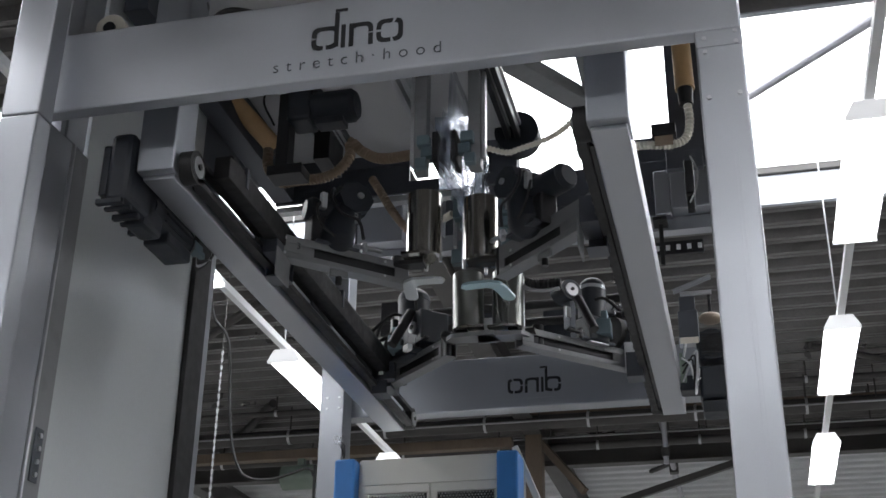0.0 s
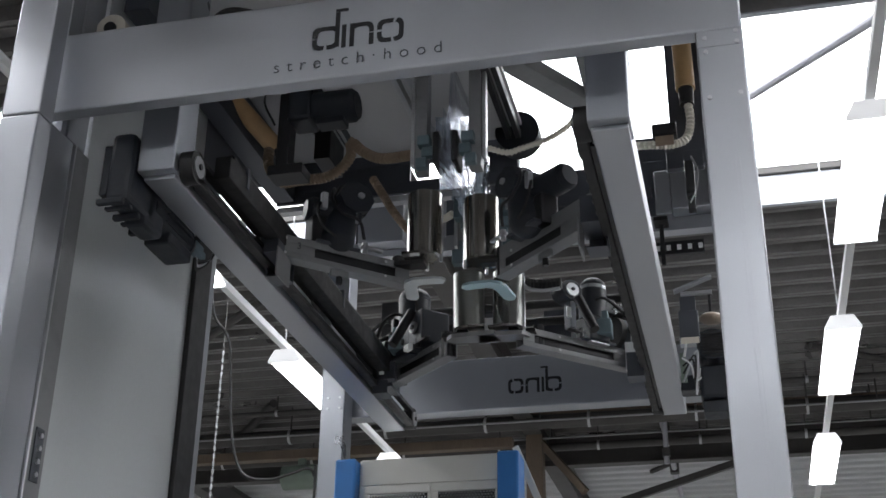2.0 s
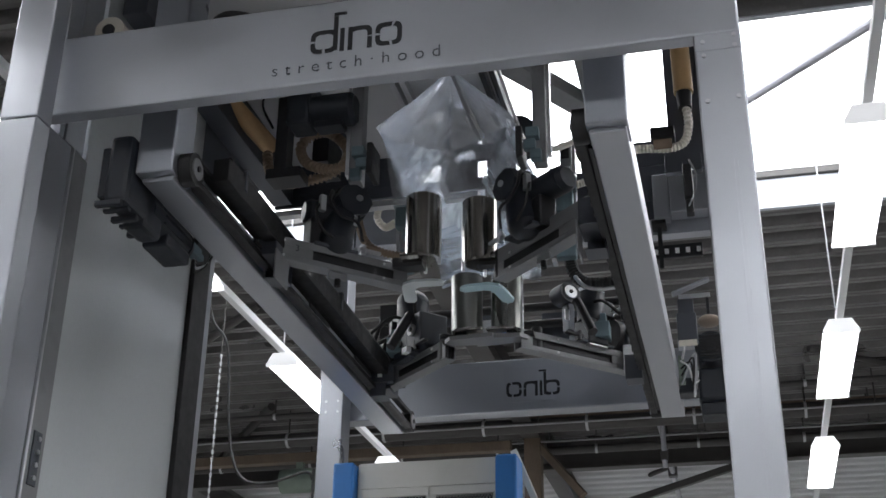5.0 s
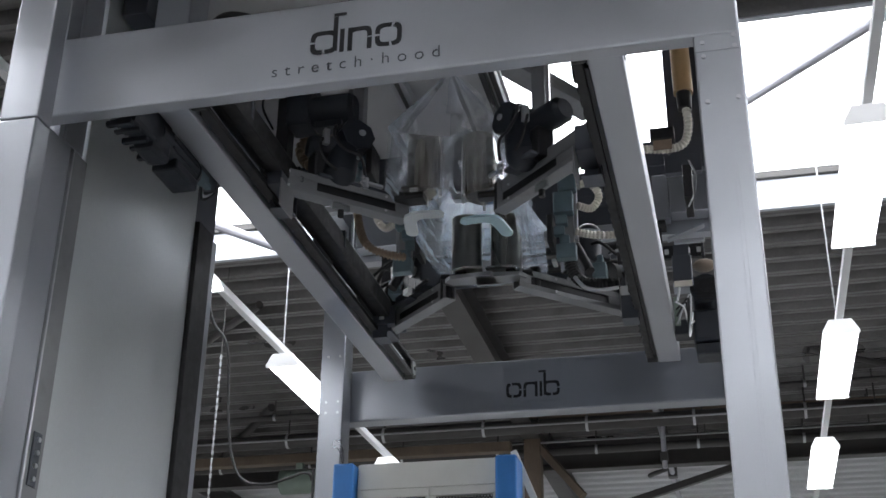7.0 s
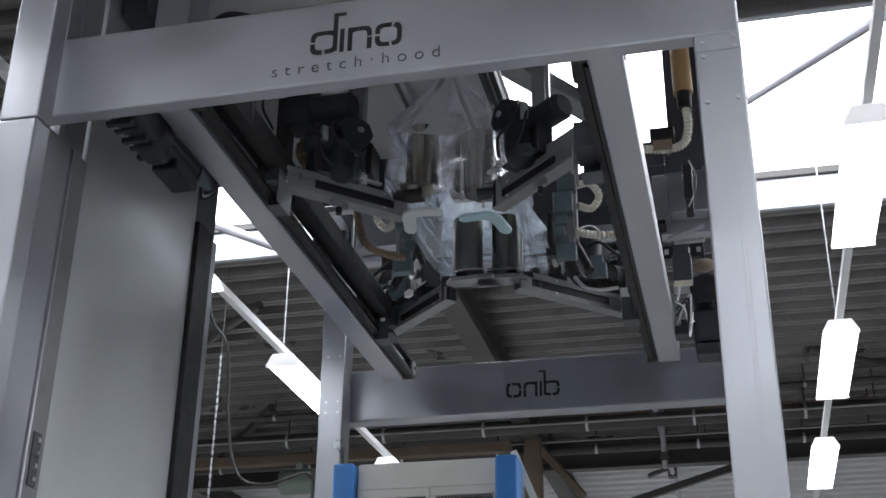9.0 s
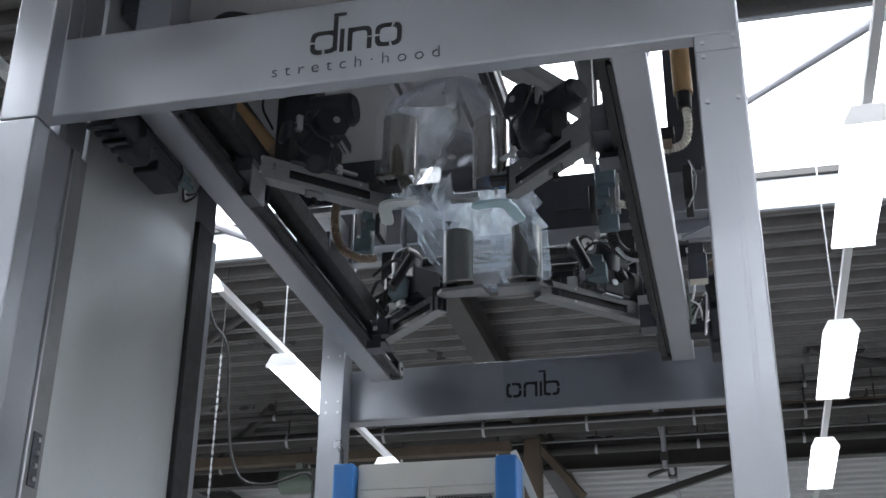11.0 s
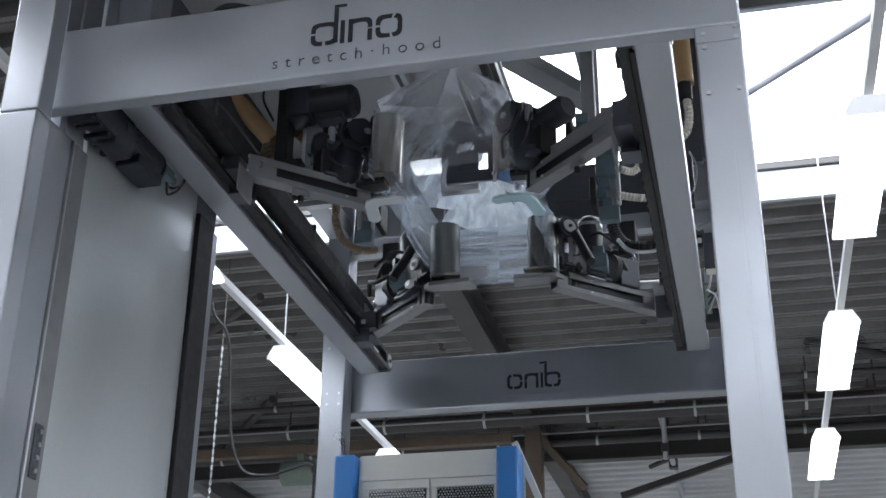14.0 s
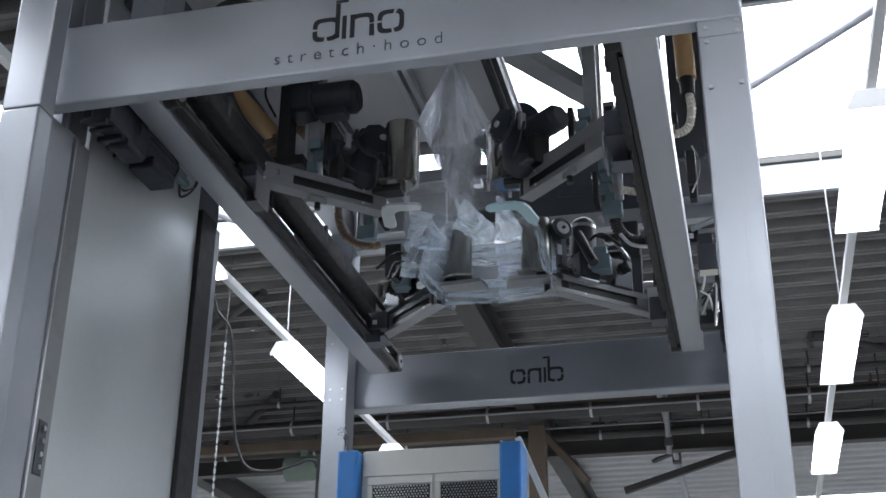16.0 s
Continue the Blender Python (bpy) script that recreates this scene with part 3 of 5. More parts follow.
boxes("column", [(-0.09, 0.085, -0.08, 0.08, -0.39, 2.2)], STEEL, t, bevel=0.006)

# ---------------------------------------------------------------- the moving lift frame: two side rails
RAIL_Y0, RAIL_Y1 = 4.27, 8.10


def side_rail(s):
    """A lift-frame side rail; s: +1 for the west one, whose inner side faces east."""
    t = thing("side_rail", "silver-grey steel lift-frame side rail with a toothed belt drive", "rail", "rails of the lift frame", pose(CX - s * 0.945, RAIL_Y0, 4.137))
    L = RAIL_Y1 - RAIL_Y0
    boxes("beam", [(-0.075, 0.075, 0.03, L, 0.0, 0.15)], STEEL, t, bevel=0.008)
    # the end box's shade is put into its darker paint
    boxes("end_box", [(-0.085, 0.085, -0.02, 0.17, 0.02, 1.1)], STEEL_SHADED, t, bevel=0.008)
    boxes("guide_rail", [(s * 0.078, s * 0.10, 0.20, L - 0.05, 0.03, 0.10)], DARKMETAL, t, bevel=0.003)
    boxes("belt_cover", [(s * 0.102, s * 0.145, 0.12, L - 0.06, 0.015, 0.045), (s * 0.102, s * 0.145, 0.12, L - 0.06, 0.115, 0.14)], BLACK, t, bevel=0.003)
    for y in (0.10, L - 0.02):
        bm = bmesh.new()
        rod(bm, (s * 0.08, y, 0.078), (s * 0.145, y, 0.078), 0.075, sides=28)
        pu = part("pulley", bm, BLACK, t)
        bm = bmesh.new()
        rod(bm, (s * 0.145, y, 0.078), (s * 0.152, y, 0.078), 0.05, sides=24)
        part("hub", bm, ARMPAINT, pu, "grey pulley hub")
        bm = bmesh.new()
        rod(bm, (s * 0.152, y, 0.078), (s * 0.160, y, 0.078), 0.014, sides=12)
        part("shaft", bm, DARKMETAL, pu)
    # gearmotor on the outer side
    if s > 0:
        boxes("gearbox", [(-0.20, -0.09, -0.06, 0.20, -0.13, 0.20), (-0.215, -0.10, -0.02, 0.15, -0.10, 0.17), (-0.20, -0.09, 0.12, 0.30, -0.16, 0.06)], MOTOR, t, "dark blue-grey gearbox", bevel=0.025)
        bm = bmesh.new()
        rod(bm, (-0.15, 0.20, -0.03), (-0.15, 0.59, -0.03), 0.068, sides=28)
        rod(bm, (-0.15, 0.59, -0.03), (-0.15, 0.63, -0.03), 0.076, 0.06, sides=28)
        mo = part("drive_motor", bm, MOTOR, t, "dark finned drive motor")
        for k in range(9):
            an = radians(-200 + 28 * k)
            bm = bmesh.new()
            box(bm, 0.066, 0.078, 0.30, 0.57, -0.004, 0.004, m=Matrix.Translation((-0.15, 0, -0.03)) @ pose(0, 0, 0, 0, math.degrees(an), 0))
            part("fin", bm, MOTOR, mo)
        boxes("terminal_box", [(-0.22, -0.09, 0.36, 0.60, -0.14, -0.08)], MOTOR, t, bevel=0.012)
        for k in range(5):
            boxes("flange_lug", [(-0.222, -0.10, -0.085 + 0.075 * k, -0.055 + 0.075 * k, -0.155 + 0.010 * (k % 2), -0.128)], MOTOR, t, bevel=0.006)
            boxes("flange_lug", [(-0.236, -0.20, -0.045 + 0.068 * k, -0.018 + 0.068 * k, -0.09, 0.15 - 0.05 * (k % 2))], MOTOR, t, bevel=0.005)
        for k in range(4):
            bm = bmesh.new()
            rod(bm, (-0.215, 0.0 + 0.05 * k, -0.075 + 0.07 * (k % 2)), (-0.242, 0.0 + 0.05 * k, -0.075 + 0.07 * (k % 2)), 0.010, sides=8)
            part("bolt", bm, DARKMETAL, t)
        for k, mt in enumerate((BLACK, ALU, BLACK)):
            bm = bmesh.new()
            tube(bm, [(-0.12, 0.70, -0.02 - 0.02 * k), (-0.14, 0.77, -0.05 - 0.02 * k), (-0.10, 0.82, -0.02), (-0.06, 0.80, 0.05 + 0.02 * k)], 0.007, sides=6, steps=6)
            part("cable", bm, mt, t)
        boxes("connector", [(-0.14, -0.09, 0.63, 0.72, -0.05, 0.00), (-0.13, -0.10, 0.72, 0.77, -0.04, -0.01)], VALVE, t)
    else:
        bm = bmesh.new()
        box(bm, 0.19, 0.37, L - 0.62, L - 0.36, -0.10, 0.12, bevel=0.025)
        box(bm, 0.07, 0.20, L - 0.56, L - 0.42, -0.02, 0.08, bevel=0.01)
        part("gearbox", bm, MOTOR, t, "dark blue-grey gearbox")
        bm = bmesh.new()
        rod(bm, (0.29, L - 0.66, 0.24), (0.29, L - 0.36, 0.24), 0.10, sides=28)
        box(bm, 0.20, 0.38, L - 0.64, L - 0.40, 0.15, 0.33, bevel=0.02)
        mo = part("drive_motor", bm, MOTOR, t, "dark drive motor with a ribbed fan cover")
        for k in range(5):
            bm = bmesh.new()
            rod(bm, (0.29, L - 0.667, 0.24), (0.29, L - 0.66, 0.24), 0.085 - 0.018 * k, sides=24)
            part("fan_ring", bm, DARKMETAL if k % 2 else BLACK, mo, at=Matrix.Translation((0, -0.004 * k, 0)))
        boxes("terminal_box", [(0.20, 0.35, L - 0.60, L - 0.42, -0.18, -0.105)], MOTOR, t, bevel=0.01)
        gr = boxes("fan_grille", [(0.205, 0.375, L - 0.668, L - 0.642, 0.155, 0.325)], MOTOR, t, "square ribbed fan grille", bevel=0.012)
        for k in range(7):
            boxes("grille_bar", [(0.222, 0.358, L - 0.675, L - 0.667, 0.172 + 0.021 * k, 0.181 + 0.021 * k)], BLACK, gr, bevel=0.001)
        for k in range(3):
            boxes("plug", [(0.37, 0.385, L - 0.66, L - 0.63, 0.02 + 0.06 * k, 0.05 + 0.06 * k)], ALU, t, bevel=0.002)
        for k, mt in enumerate((WHITE, BLACK, BLACK, ALU)):
            bm = bmesh.new()
            tube(bm, [(0.10, L - 0.76, 0.12 - 0.05 * k), (0.15 + 0.015 * k, L - 0.80, 0.06 + 0.03 * k), (0.17, L - 0.74, -0.02 - 0.03 * k), (0.20, L - 0.66, 0.02 + 0.02 * k)], 0.006, sides=6, steps=6)
            part("cable", bm, mt, t)
        boxes("junction_box", [(0.10, 0.22, L - 0.90, L - 0.80, 0.20, 0.38)], STEEL_DARK, t, "dark grey junction box", bevel=0.008)
        boxes("box_label", [(0.105, 0.215, L - 0.904, L - 0.9005, 0.16, 0.20)], TAPE, t, bevel=0.0)
        for k in range(34):
            boxes("belt_tooth", [(-0.153, -0.1455, 0.16 + 0.105 * k, 0.20 + 0.105 * k, 0.03, 0.13)], DARKMETAL, t, bevel=0.003)
        bm = bmesh.new()
        bmesh.ops.create_uvsphere(bm, u_segments=24, v_segments=12, radius=0.075, matrix=Matrix.Translation((0.29, L - 0.50, 0.47)) @ Matrix.Diagonal((1, 1, 0.5, 1)))
        part("dome", bm, COPPER, t, "round brown cover")
        boxes("profile", [(0.10, 0.20, L - 0.54, L - 0.46, 0.34, 0.62)], STEEL_DARK, t)
        boxes("profile_head", [(0.085, 0.21, L - 0.56, L - 0.45, 0.30, 0.34)], STEEL, t)
        bm = bmesh.new()
        box(bm, -0.13, 0.13, -0.03, 0.03, -0.008, 0.008, bevel=0.003, m=pose(0.19, L - 0.52, 0.71, 0, -20, 0))
        part("flap", bm, STEEL, t)
        boxes("cross_bar", [(0.11, 0.31, L - 0.53, L - 0.50, 0.635, 0.66)], ALU, t)
        boxes("dome_stay", [(0.28, 0.30, L - 0.51, L - 0.49, 0.46, 0.64)], DARKMETAL, t)
        boxes("switch", [(0.085, 0.12, L - 0.75, L - 0.70, -0.02, 0.16)], GREEN, t, "green circuit board")
        bm = bmesh.new()
        tube(bm, [(0.10, L - 0.72, 0.10), (0.13, L - 0.78, 0.20), (0.12, L - 0.70, 0.30), (0.10, L - 0.60, 0.34)], 0.008, sides=6, steps=6)
        part("cable", bm, WHITE, t)
    # light guide strips and marker plates along the belt track
    for y in (0.80, 1.62, 2.45):
        boxes("strip", [(s * 0.136, s * 0.144, y, y + 0.34, 0.055, 0.080)], DARKMETAL, t)
    if s > 0:
        boxes("chain_tray", [(s * 0.148, s * 0.225, 0.25, L - 0.9, 0.10, 0.212)], BLACK, t, "black energy chain tray", bevel=0.006)
        bm = bmesh.new()
        rod(bm, (s * 0.20, 0.30, 0.225), (s * 0.20, L - 0.5, 0.225), 0.018, sides=16)
        part("shaft", bm, DARKMETAL, t)
        for y in (0.44, 1.9, L - 0.56):
            boxes("shaft_bracket", [(s * 0.06, s * 0.23, y, y + 0.03, 0.145, 0.25)], STEEL_DARK, t)
    for y in (0.42, 1.30, 2.9):
        boxes("stop_block", [(s * 0.10, s * 0.18, y, y + 0.07, 0.145, 0.20)], DARKMETAL, t)
    return t


RAIL_W, RAIL_E = side_rail(1), side_rail(-1)


# ---------------------------------------------------------------- stretching arms
def stretch_arm(sx, sy, fu, fv, hook):
    """One of four arms: sx, sy turn its inward directions; fu, fv: where its film former stands."""
    t = thing("stretching_arm", "slotted grey steel arm with stainless film former and dark gearmotor", "machine arm",
              "stretching arms", pose(CX - sx * 0.785, 6.295 - sy * 1.035, 4.137))
    a = math.atan2(0.50, 0.53)
    turn = Matrix.Diagonal((sx, sy, 1, 1)) @ pose(0, 0, 0, 0, 0, math.degrees(a))

    def local(name, rows, mat, label="", bevel=0.003, parent=None):
        bm = bmesh.new()
        for x0, x1, y0, y1, z0, z1 in rows:
            box(bm, x0, x1, y0 * sy - (0 if sy > 0 else 0.02), y1 * sy - (0 if sy > 0 else 0.02), z0, z1, bevel=bevel, m=turn)
        return part(name, bm, mat, parent or t, label)

    n = 0.86 if sx < 0 and sy < 0 else 0.74
    fu += 0.035 if sx < 0 else 0
    local("arm_channel", [(-0.09, n, -0.05, 0.03, 0.045, 0.052), (-0.09, n, -0.05, -0.042, 0.052, 0.075), (-0.09, n, -0.05, -0.042, 0.125, 0.205 if sx < 0 and sy > 0 else 0.165),
                          (-0.09, 0.20, -0.05, -0.042, 0.075, 0.125), (n - 0.08, n, -0.05, -0.042, 0.075, 0.125),
                          (-0.09, n, 0.022, 0.03, 0.052, 0.165), (-0.097, -0.0905, -0.05, 0.03, 0.045, 0.165)], ARMPAINT, bevel=0.002)
    local("slide_track", [(0.02, n - 0.03, -0.03, 0.01, 0.06, 0.14)], DARKMETAL, bevel=0.002)
    if sy > 0:
        local("tab", [(0.30, 0.40, -0.035, -0.020, 0.008, 0.044)], ARMPAINT)
        bm = bmesh.new()
        p = turn @ Vector((0.35, -0.028, 0.0))
        rod(bm, (p.x, p.y, -0.03), (p.x, p.y, 0.008), 0.016, sides=14)
        part("stop_knob", bm, BLACK, t, "black stop knob")
    for x in (0.04, 0.60):
        for z in (0.065, 0.145):
            bm = bmesh.new()
            a0, a1 = turn @ Vector((x, -0.05 * sy - (0 if sy > 0 else 0.02), z)), turn @ Vector((x, -0.055 * sy - (0 if sy > 0 else 0.02), z))
            rod(bm, a0, a1, 0.007, sides=10)
            part("bolt", bm, ALU, t)
    bm = bmesh.new()
    box(bm, -sx * 0.06, sx * 0.06, -0.10, 0.10, 0.03, 0.17, bevel=0.004)
    box(bm, -sx * 0.12, -sx * 0.06, -0.07, 0.07, 0.06, 0.13, bevel=0.004)
    part("carriage_block", bm, STEEL_DARK, t)
    bm = bmesh.new()
    box(bm, -sx * 0.05, sx * 0.05, sy * 0.16, sy * 0.165, -0.03, 0.12, bevel=0.002)
    box(bm, -sx * 0.05, -sx * 0.045, sy * 0.04, sy * 0.165, -0.03, 0.12, bevel=0.002)
    box(bm, -sx * 0.05, sx * 0.05, sy * 0.04, sy * 0.165, -0.035, -0.03, bevel=0.0)
    part("bracket", bm, STEEL_DARK, t)
    if sx < 0 and sy < 0:
        bm = bmesh.new()
        rod(bm, (0.02, -0.02, 0.26), (-0.26, -0.06, 0.25), 0.026, sides=18)
        rod(bm, (-0.26, -0.06, 0.25), (-0.28, -0.063, 0.25), 0.030, sides=18)
        part("air_cylinder", bm, ALU, t, "silver air cylinder")
        boxes("mounting_bracket", [(-0.06, 0.07, -0.13, -0.102, 0.02, 0.20)], ALU, t, "bare metal mounting bracket", bevel=0.004)
        boxes("mounting_bracket", [(-0.02, 0.09, -0.14, -0.10, 0.205, 0.33)], ARMPAINT, t, bevel=0.004)
    if sx > 0 and sy < 0:
        for z in (0.13, 0.20):
            bm = bmesh.new()
            tube(bm, [(0.02, -0.06, z), (0.10, -0.16, z + 0.07), (0.22, -0.14, z + 0.12), (0.34, -0.04, z + 0.08)], 0.010, sides=8, steps=8)
            part("cable", bm, BLACK if z < 0.15 else ZINC, t)
        boxes("valve_block", [(-0.02, 0.10, -0.18, -0.105, 0.05, 0.17)], STEEL_DARK, t, bevel=0.006)
        boxes("plug", [(0.0, 0.03, -0.19, -0.181, 0.08, 0.11)], WHITE, t, bevel=0.002)
    if sy > 0:
        boxes("gusset", [(0.062 if sx > 0 else -0.071, 0.071 if sx > 0 else -0.062, -0.12, 0.06, -0.10, 0.05)], ARMPAINT, t, bevel=0.002)
    if sx > 0 and sy > 0:
        cu = bpy.data.curves.new("number", "FONT")
        cu.body, cu.size, cu.extrude = "3", 0.05, 0.0005
        tmp = new("tmp", cu)
        me = bpy.data.meshes.new_from_object(tmp.evaluated_get(bpy.context.evaluated_depsgraph_get()))
        bpy.data.objects.remove(tmp)
        me.materials.clear()
        me.materials.append(ENGRAVE)
        no = new("number", me)
        no.parent = t
        no.matrix_basis = turn @ pose(0.10, -0.0515, 0.10, 90, 0, 0)
    # film former: a curved stainless sheet on a lipped foot
    bm = bmesh.new()
    cx, cy, r, h0, h1 = sx * fu, sy * fv, 0.094, 0.165, 0.52
    away = math.atan2(-sy, -sx) if sy > 0 else math.atan2(-0.75, sx)
    prev = None
    for k in range(25):
        an = away + radians(-150 + 300 * k / 24)
        ring = [bm.verts.new((cx + q * math.cos(an), cy + q * math.sin(an), z)) for q in (r, r - 0.004) for z in (h0, h1)]
        if prev:
            for i, j in ((0, 1), (1, 3), (3, 2), (2, 0)):
                bm.faces.new((prev[i], prev[j], ring[j], ring[i]))
        prev = ring
    part("film_former", bm, STAINLESS if sy > 0 else STAINLESS_DIM, t, "curved polished stainless steel film former" if sy > 0 else "curved stainless steel film former, coloured dark for its dim reflections")
    bm = bmesh.new()
    prism(bm, [(cx + q * math.cos(away + radians(w)), cy + q * math.sin(away + radians(w))) for w, q in ((-140, 0.07), (-90, 0.095), (-45, 0.10), (0, 0.14), (45, 0.10), (90, 0.095), (140, 0.07))], 0.15, 0.165)
    part("former_foot", bm, STAINLESS, t)
    for w in (-130, 130) if sy > 0 else (150,):
        bm = bmesh.new()
        an = away + radians(w)
        rod(bm, (cx + 0.090 * math.cos(an), cy + 0.090 * math.sin(an), 0.13), (cx + 0.090 * math.cos(an), cy + 0.090 * math.sin(an), 0.50), 0.009, sides=10)
        part("guide_rod", bm, ALU, t)
    if sx > 0 and sy < 0:
        bm = bmesh.new()
        box(bm, sx * (fu + 0.09), sx * (fu + 0.26), sy * (fv - 0.03), sy * (fv - 0.034), 0.16, 0.25, bevel=0.001)
        box(bm, sx * (fu + 0.16), sx * (fu + 0.22), sy * (fv - 0.03), sy * (fv - 0.07), 0.19, 0.25, bevel=0.003)
        part("latch_plate", bm, ALU, t, "bright metal latch plate")
    # joint between arm and former
    bm = bmesh.new()
    tx, ty = sx * (0.51 if sx > 0 else 0.535), sy * 0.48
    rod(bm, (tx, ty, 0.05), (tx, ty, 0.21), 0.035, sides=16)
    box(bm, min(tx, cx), max(tx, cx), min(ty, cy) - 0.02, max(ty, cy) + 0.0, 0.13, 0.155, bevel=0.003)
    part("swivel", bm, DARKMETAL, t)
    # flat guide plate below the tip
    bm = bmesh.new()
    o = Vector((fu - 0.03, fv + 0.02))
    shape = [(-0.14, -0.01), (-0.125, -0.04), (-0.09, -0.055), (0.02, -0.06), (0.07, -0.03), (0.09, 0.02), (0.115, 0.17), (0.10, 0.20), (0.07, 0.205), (0.05, 0.18), (0.03, 0.06), (0.015, 0.025), (-0.015, 0.01), (-0.12, 0.02)]
    if sy < 0:
        shape = [(-0.22, -0.09), (0.06, -0.07), (0.10, -0.02), (0.06, 0.03), (-0.20, 0.05)]
        o.y += 0.02
    prism(bm, [(sx * (o.x - p), sy * (o.y + q)) for p, q in shape], 0.026 if sy > 0 else 0.10, 0.041 if sy > 0 else 0.125)
    part("guide_plate", bm, PALEBLUE if hook else (PALEGREY if sy > 0 else ARMPAINT), t, "pale blue plastic guide plate" if hook else "grey guide plate")
    # gearmotor that slides along the arm
    m = new("gearmotor")
    m.parent = t
    tagged(m, "dark blue-grey gearmotor with looped cable")
    u0 = 0.35 if sx < 0 and sy > 0 else 0.24     # where it stands along the arm
    w = Matrix.Diagonal((sx, sy, 1, 1)) @ pose(u0, 0.225, 0.16, 0, 0, 45)
    m.matrix_basis = Matrix.Translation(w.translation)
    w = Matrix.Diagonal((sx, sy, 1, 1)) @ pose(0, 0, 0, 0, 0, 45) @ Matrix.Diagonal((1.55, 1.55, 1.2, 1) if sx > 0 and sy < 0 else (1.28, 1.28, 1.12, 1))

    def mpart(name, fn, mat, label=""):
        bm = bmesh.new()
        fn(bm)
        bmesh.ops.transform(bm, matrix=w, verts=bm.verts[:])
        return part(name, bm, mat, m, label)

    f = -1 if sy > 0 else 1     # the side that faces the hall
    ml = 0.10 if sx > 0 else 0.19     # the motor's reach behind its gear head

    def ball(b, c, r):
        bmesh.ops.create_uvsphere(b, u_segments=20, v_segments=10, radius=r, matrix=Matrix.Translation(c))

    mpart("base_plate", lambda b: box(b, -0.10, 0.09, -0.05, 0.05, 0.0, 0.015, bevel=0.003), STEEL_DARK)
    mpart("clamp_lever", lambda b: (box(b, 0.09, 0.19, f * 0.04, f * 0.06, 0.02, 0.035, bevel=0.004), rod(b, (0.11, f * 0.05, 0.0), (0.11, f * 0.05, 0.05), 0.012, sides=12)), ALU if sy > 0 else DARKMETAL)
    if sy > 0:
        mpart("gear_housing", lambda b: (rod(b, (0.0, -0.01, 0.05), (0.03, -0.01, 0.20), 0.074, 0.062), ball(b, (0.0, -0.01, 0.05), 0.0745)), MOTOR)
        mpart("gear_head", lambda b: rod(b, (0.055, -0.075, 0.26), (0.055, 0.05, 0.26), 0.078, sides=8), MOTOR)
        mpart("head_rib", lambda b: rod(b, (0.055, -0.03, 0.26), (0.055, 0.01, 0.26), 0.086, sides=8), BLACK)
        mpart("bolt", lambda b: rod(b, (0.07, -0.083, 0.27), (0.07, -0.075, 0.27), 0.015, sides=14), ALU, "pale bolt head")
        mpart("neck", lambda b: box(b, -0.01, 0.09, -0.06, 0.03, 0.14, 0.23, bevel=0.012), MOTOR)
        mpart("rating_plate", lambda b: box(b, 0.02, 0.07, -0.0665, -0.0605, 0.13, 0.20, bevel=0.001), ZINC, "small metal rating plate")
        mpart("motor", lambda b: (rod(b, (-0.01, 0.02, 0.20), (-ml, 0.04, 0.20), 0.060), rod(b, (-ml, 0.04, 0.20), (-ml - 0.02, 0.044, 0.20), 0.060, 0.045)), MOTOR)
        for k in range(8):
            mpart("fin", lambda b: box(b, 0.055, 0.068, -0.09, -0.02, -0.003, 0.003, m=Matrix.Translation((0, 0.02, 0.20)) @ pose(0, 0, 0, 0, 0, 79) @ pose(0, 0, 0, 0, 45 * k, 0)), MOTOR)
        mpart("motor_foot", lambda b: box(b, -0.11, -0.05, -0.02, 0.06, 0.0, 0.15, bevel=0.008), DARKMETAL)
        mpart("cable", lambda b: tube(b, [(-0.02, -0.02, 0.29), (-0.05, -0.07, 0.27), (-0.065, -0.09, 0.20), (-0.02, -0.10, 0.14), (0.06, -0.09, 0.13), (0.10, -0.06, 0.06)], 0.007, sides=8, steps=6), DARKMETAL)
        mpart("cable", lambda b: tube(b, [(-0.06, -0.03, 0.24), (-0.12, -0.08, 0.15), (-0.10, -0.09, 0.06), (-0.04, -0.08, 0.03)], 0.006, sides=8, steps=6), BLACK)
        mpart("sensor", lambda b: box(b, -0.10, -0.075, -0.075, -0.05, 0.16, 0.24, bevel=0.003), ALU, "pale sensor plug")
    else:
        mpart("gear_block", lambda b: box(b, -0.06, 0.06, -0.06, 0.06, 0.0, 0.15, bevel=0.01), MOTOR)
        mpart("block_foot", lambda b: box(b, -0.055, 0.055, -0.055, 0.055, -0.012, -0.002, bevel=0.002), ALU if sx < 0 else STEEL_DARK)
        mpart("hub", lambda b: rod(b, (0.0, f * 0.06, 0.07), (0.0, f * 0.067, 0.07), 0.018, sides=16), ALU if sx < 0 else DARKMETAL)
        mpart("motor", lambda b: (rod(b, (0, 0, 0.14), (-0.01, 0.0, 0.33), 0.066), ball(b, (-0.01, 0, 0.33), 0.0665)), MOTOR)
        mpart("motor_band", lambda b: rod(b, (-0.009, 0, 0.315), (-0.01, 0, 0.335), 0.0675), ZINC if sx < 0 else MOTOR)
        mpart("terminal_box", lambda b: box(b, -0.12, -0.05, -0.035, 0.035, 0.19, 0.28, bevel=0.008), MOTOR)
        mpart("rating_plate", lambda b: box(b, -0.125, -0.1205, -0.03, 0.03, 0.20, 0.27, bevel=0.001), ZINC)
        if sx < 0:
            mpart("drive_wheel", lambda b: rod(b, (0.15, -0.045, 0.27), (0.15, 0.045, 0.27), 0.058, sides=28), MOTOR)
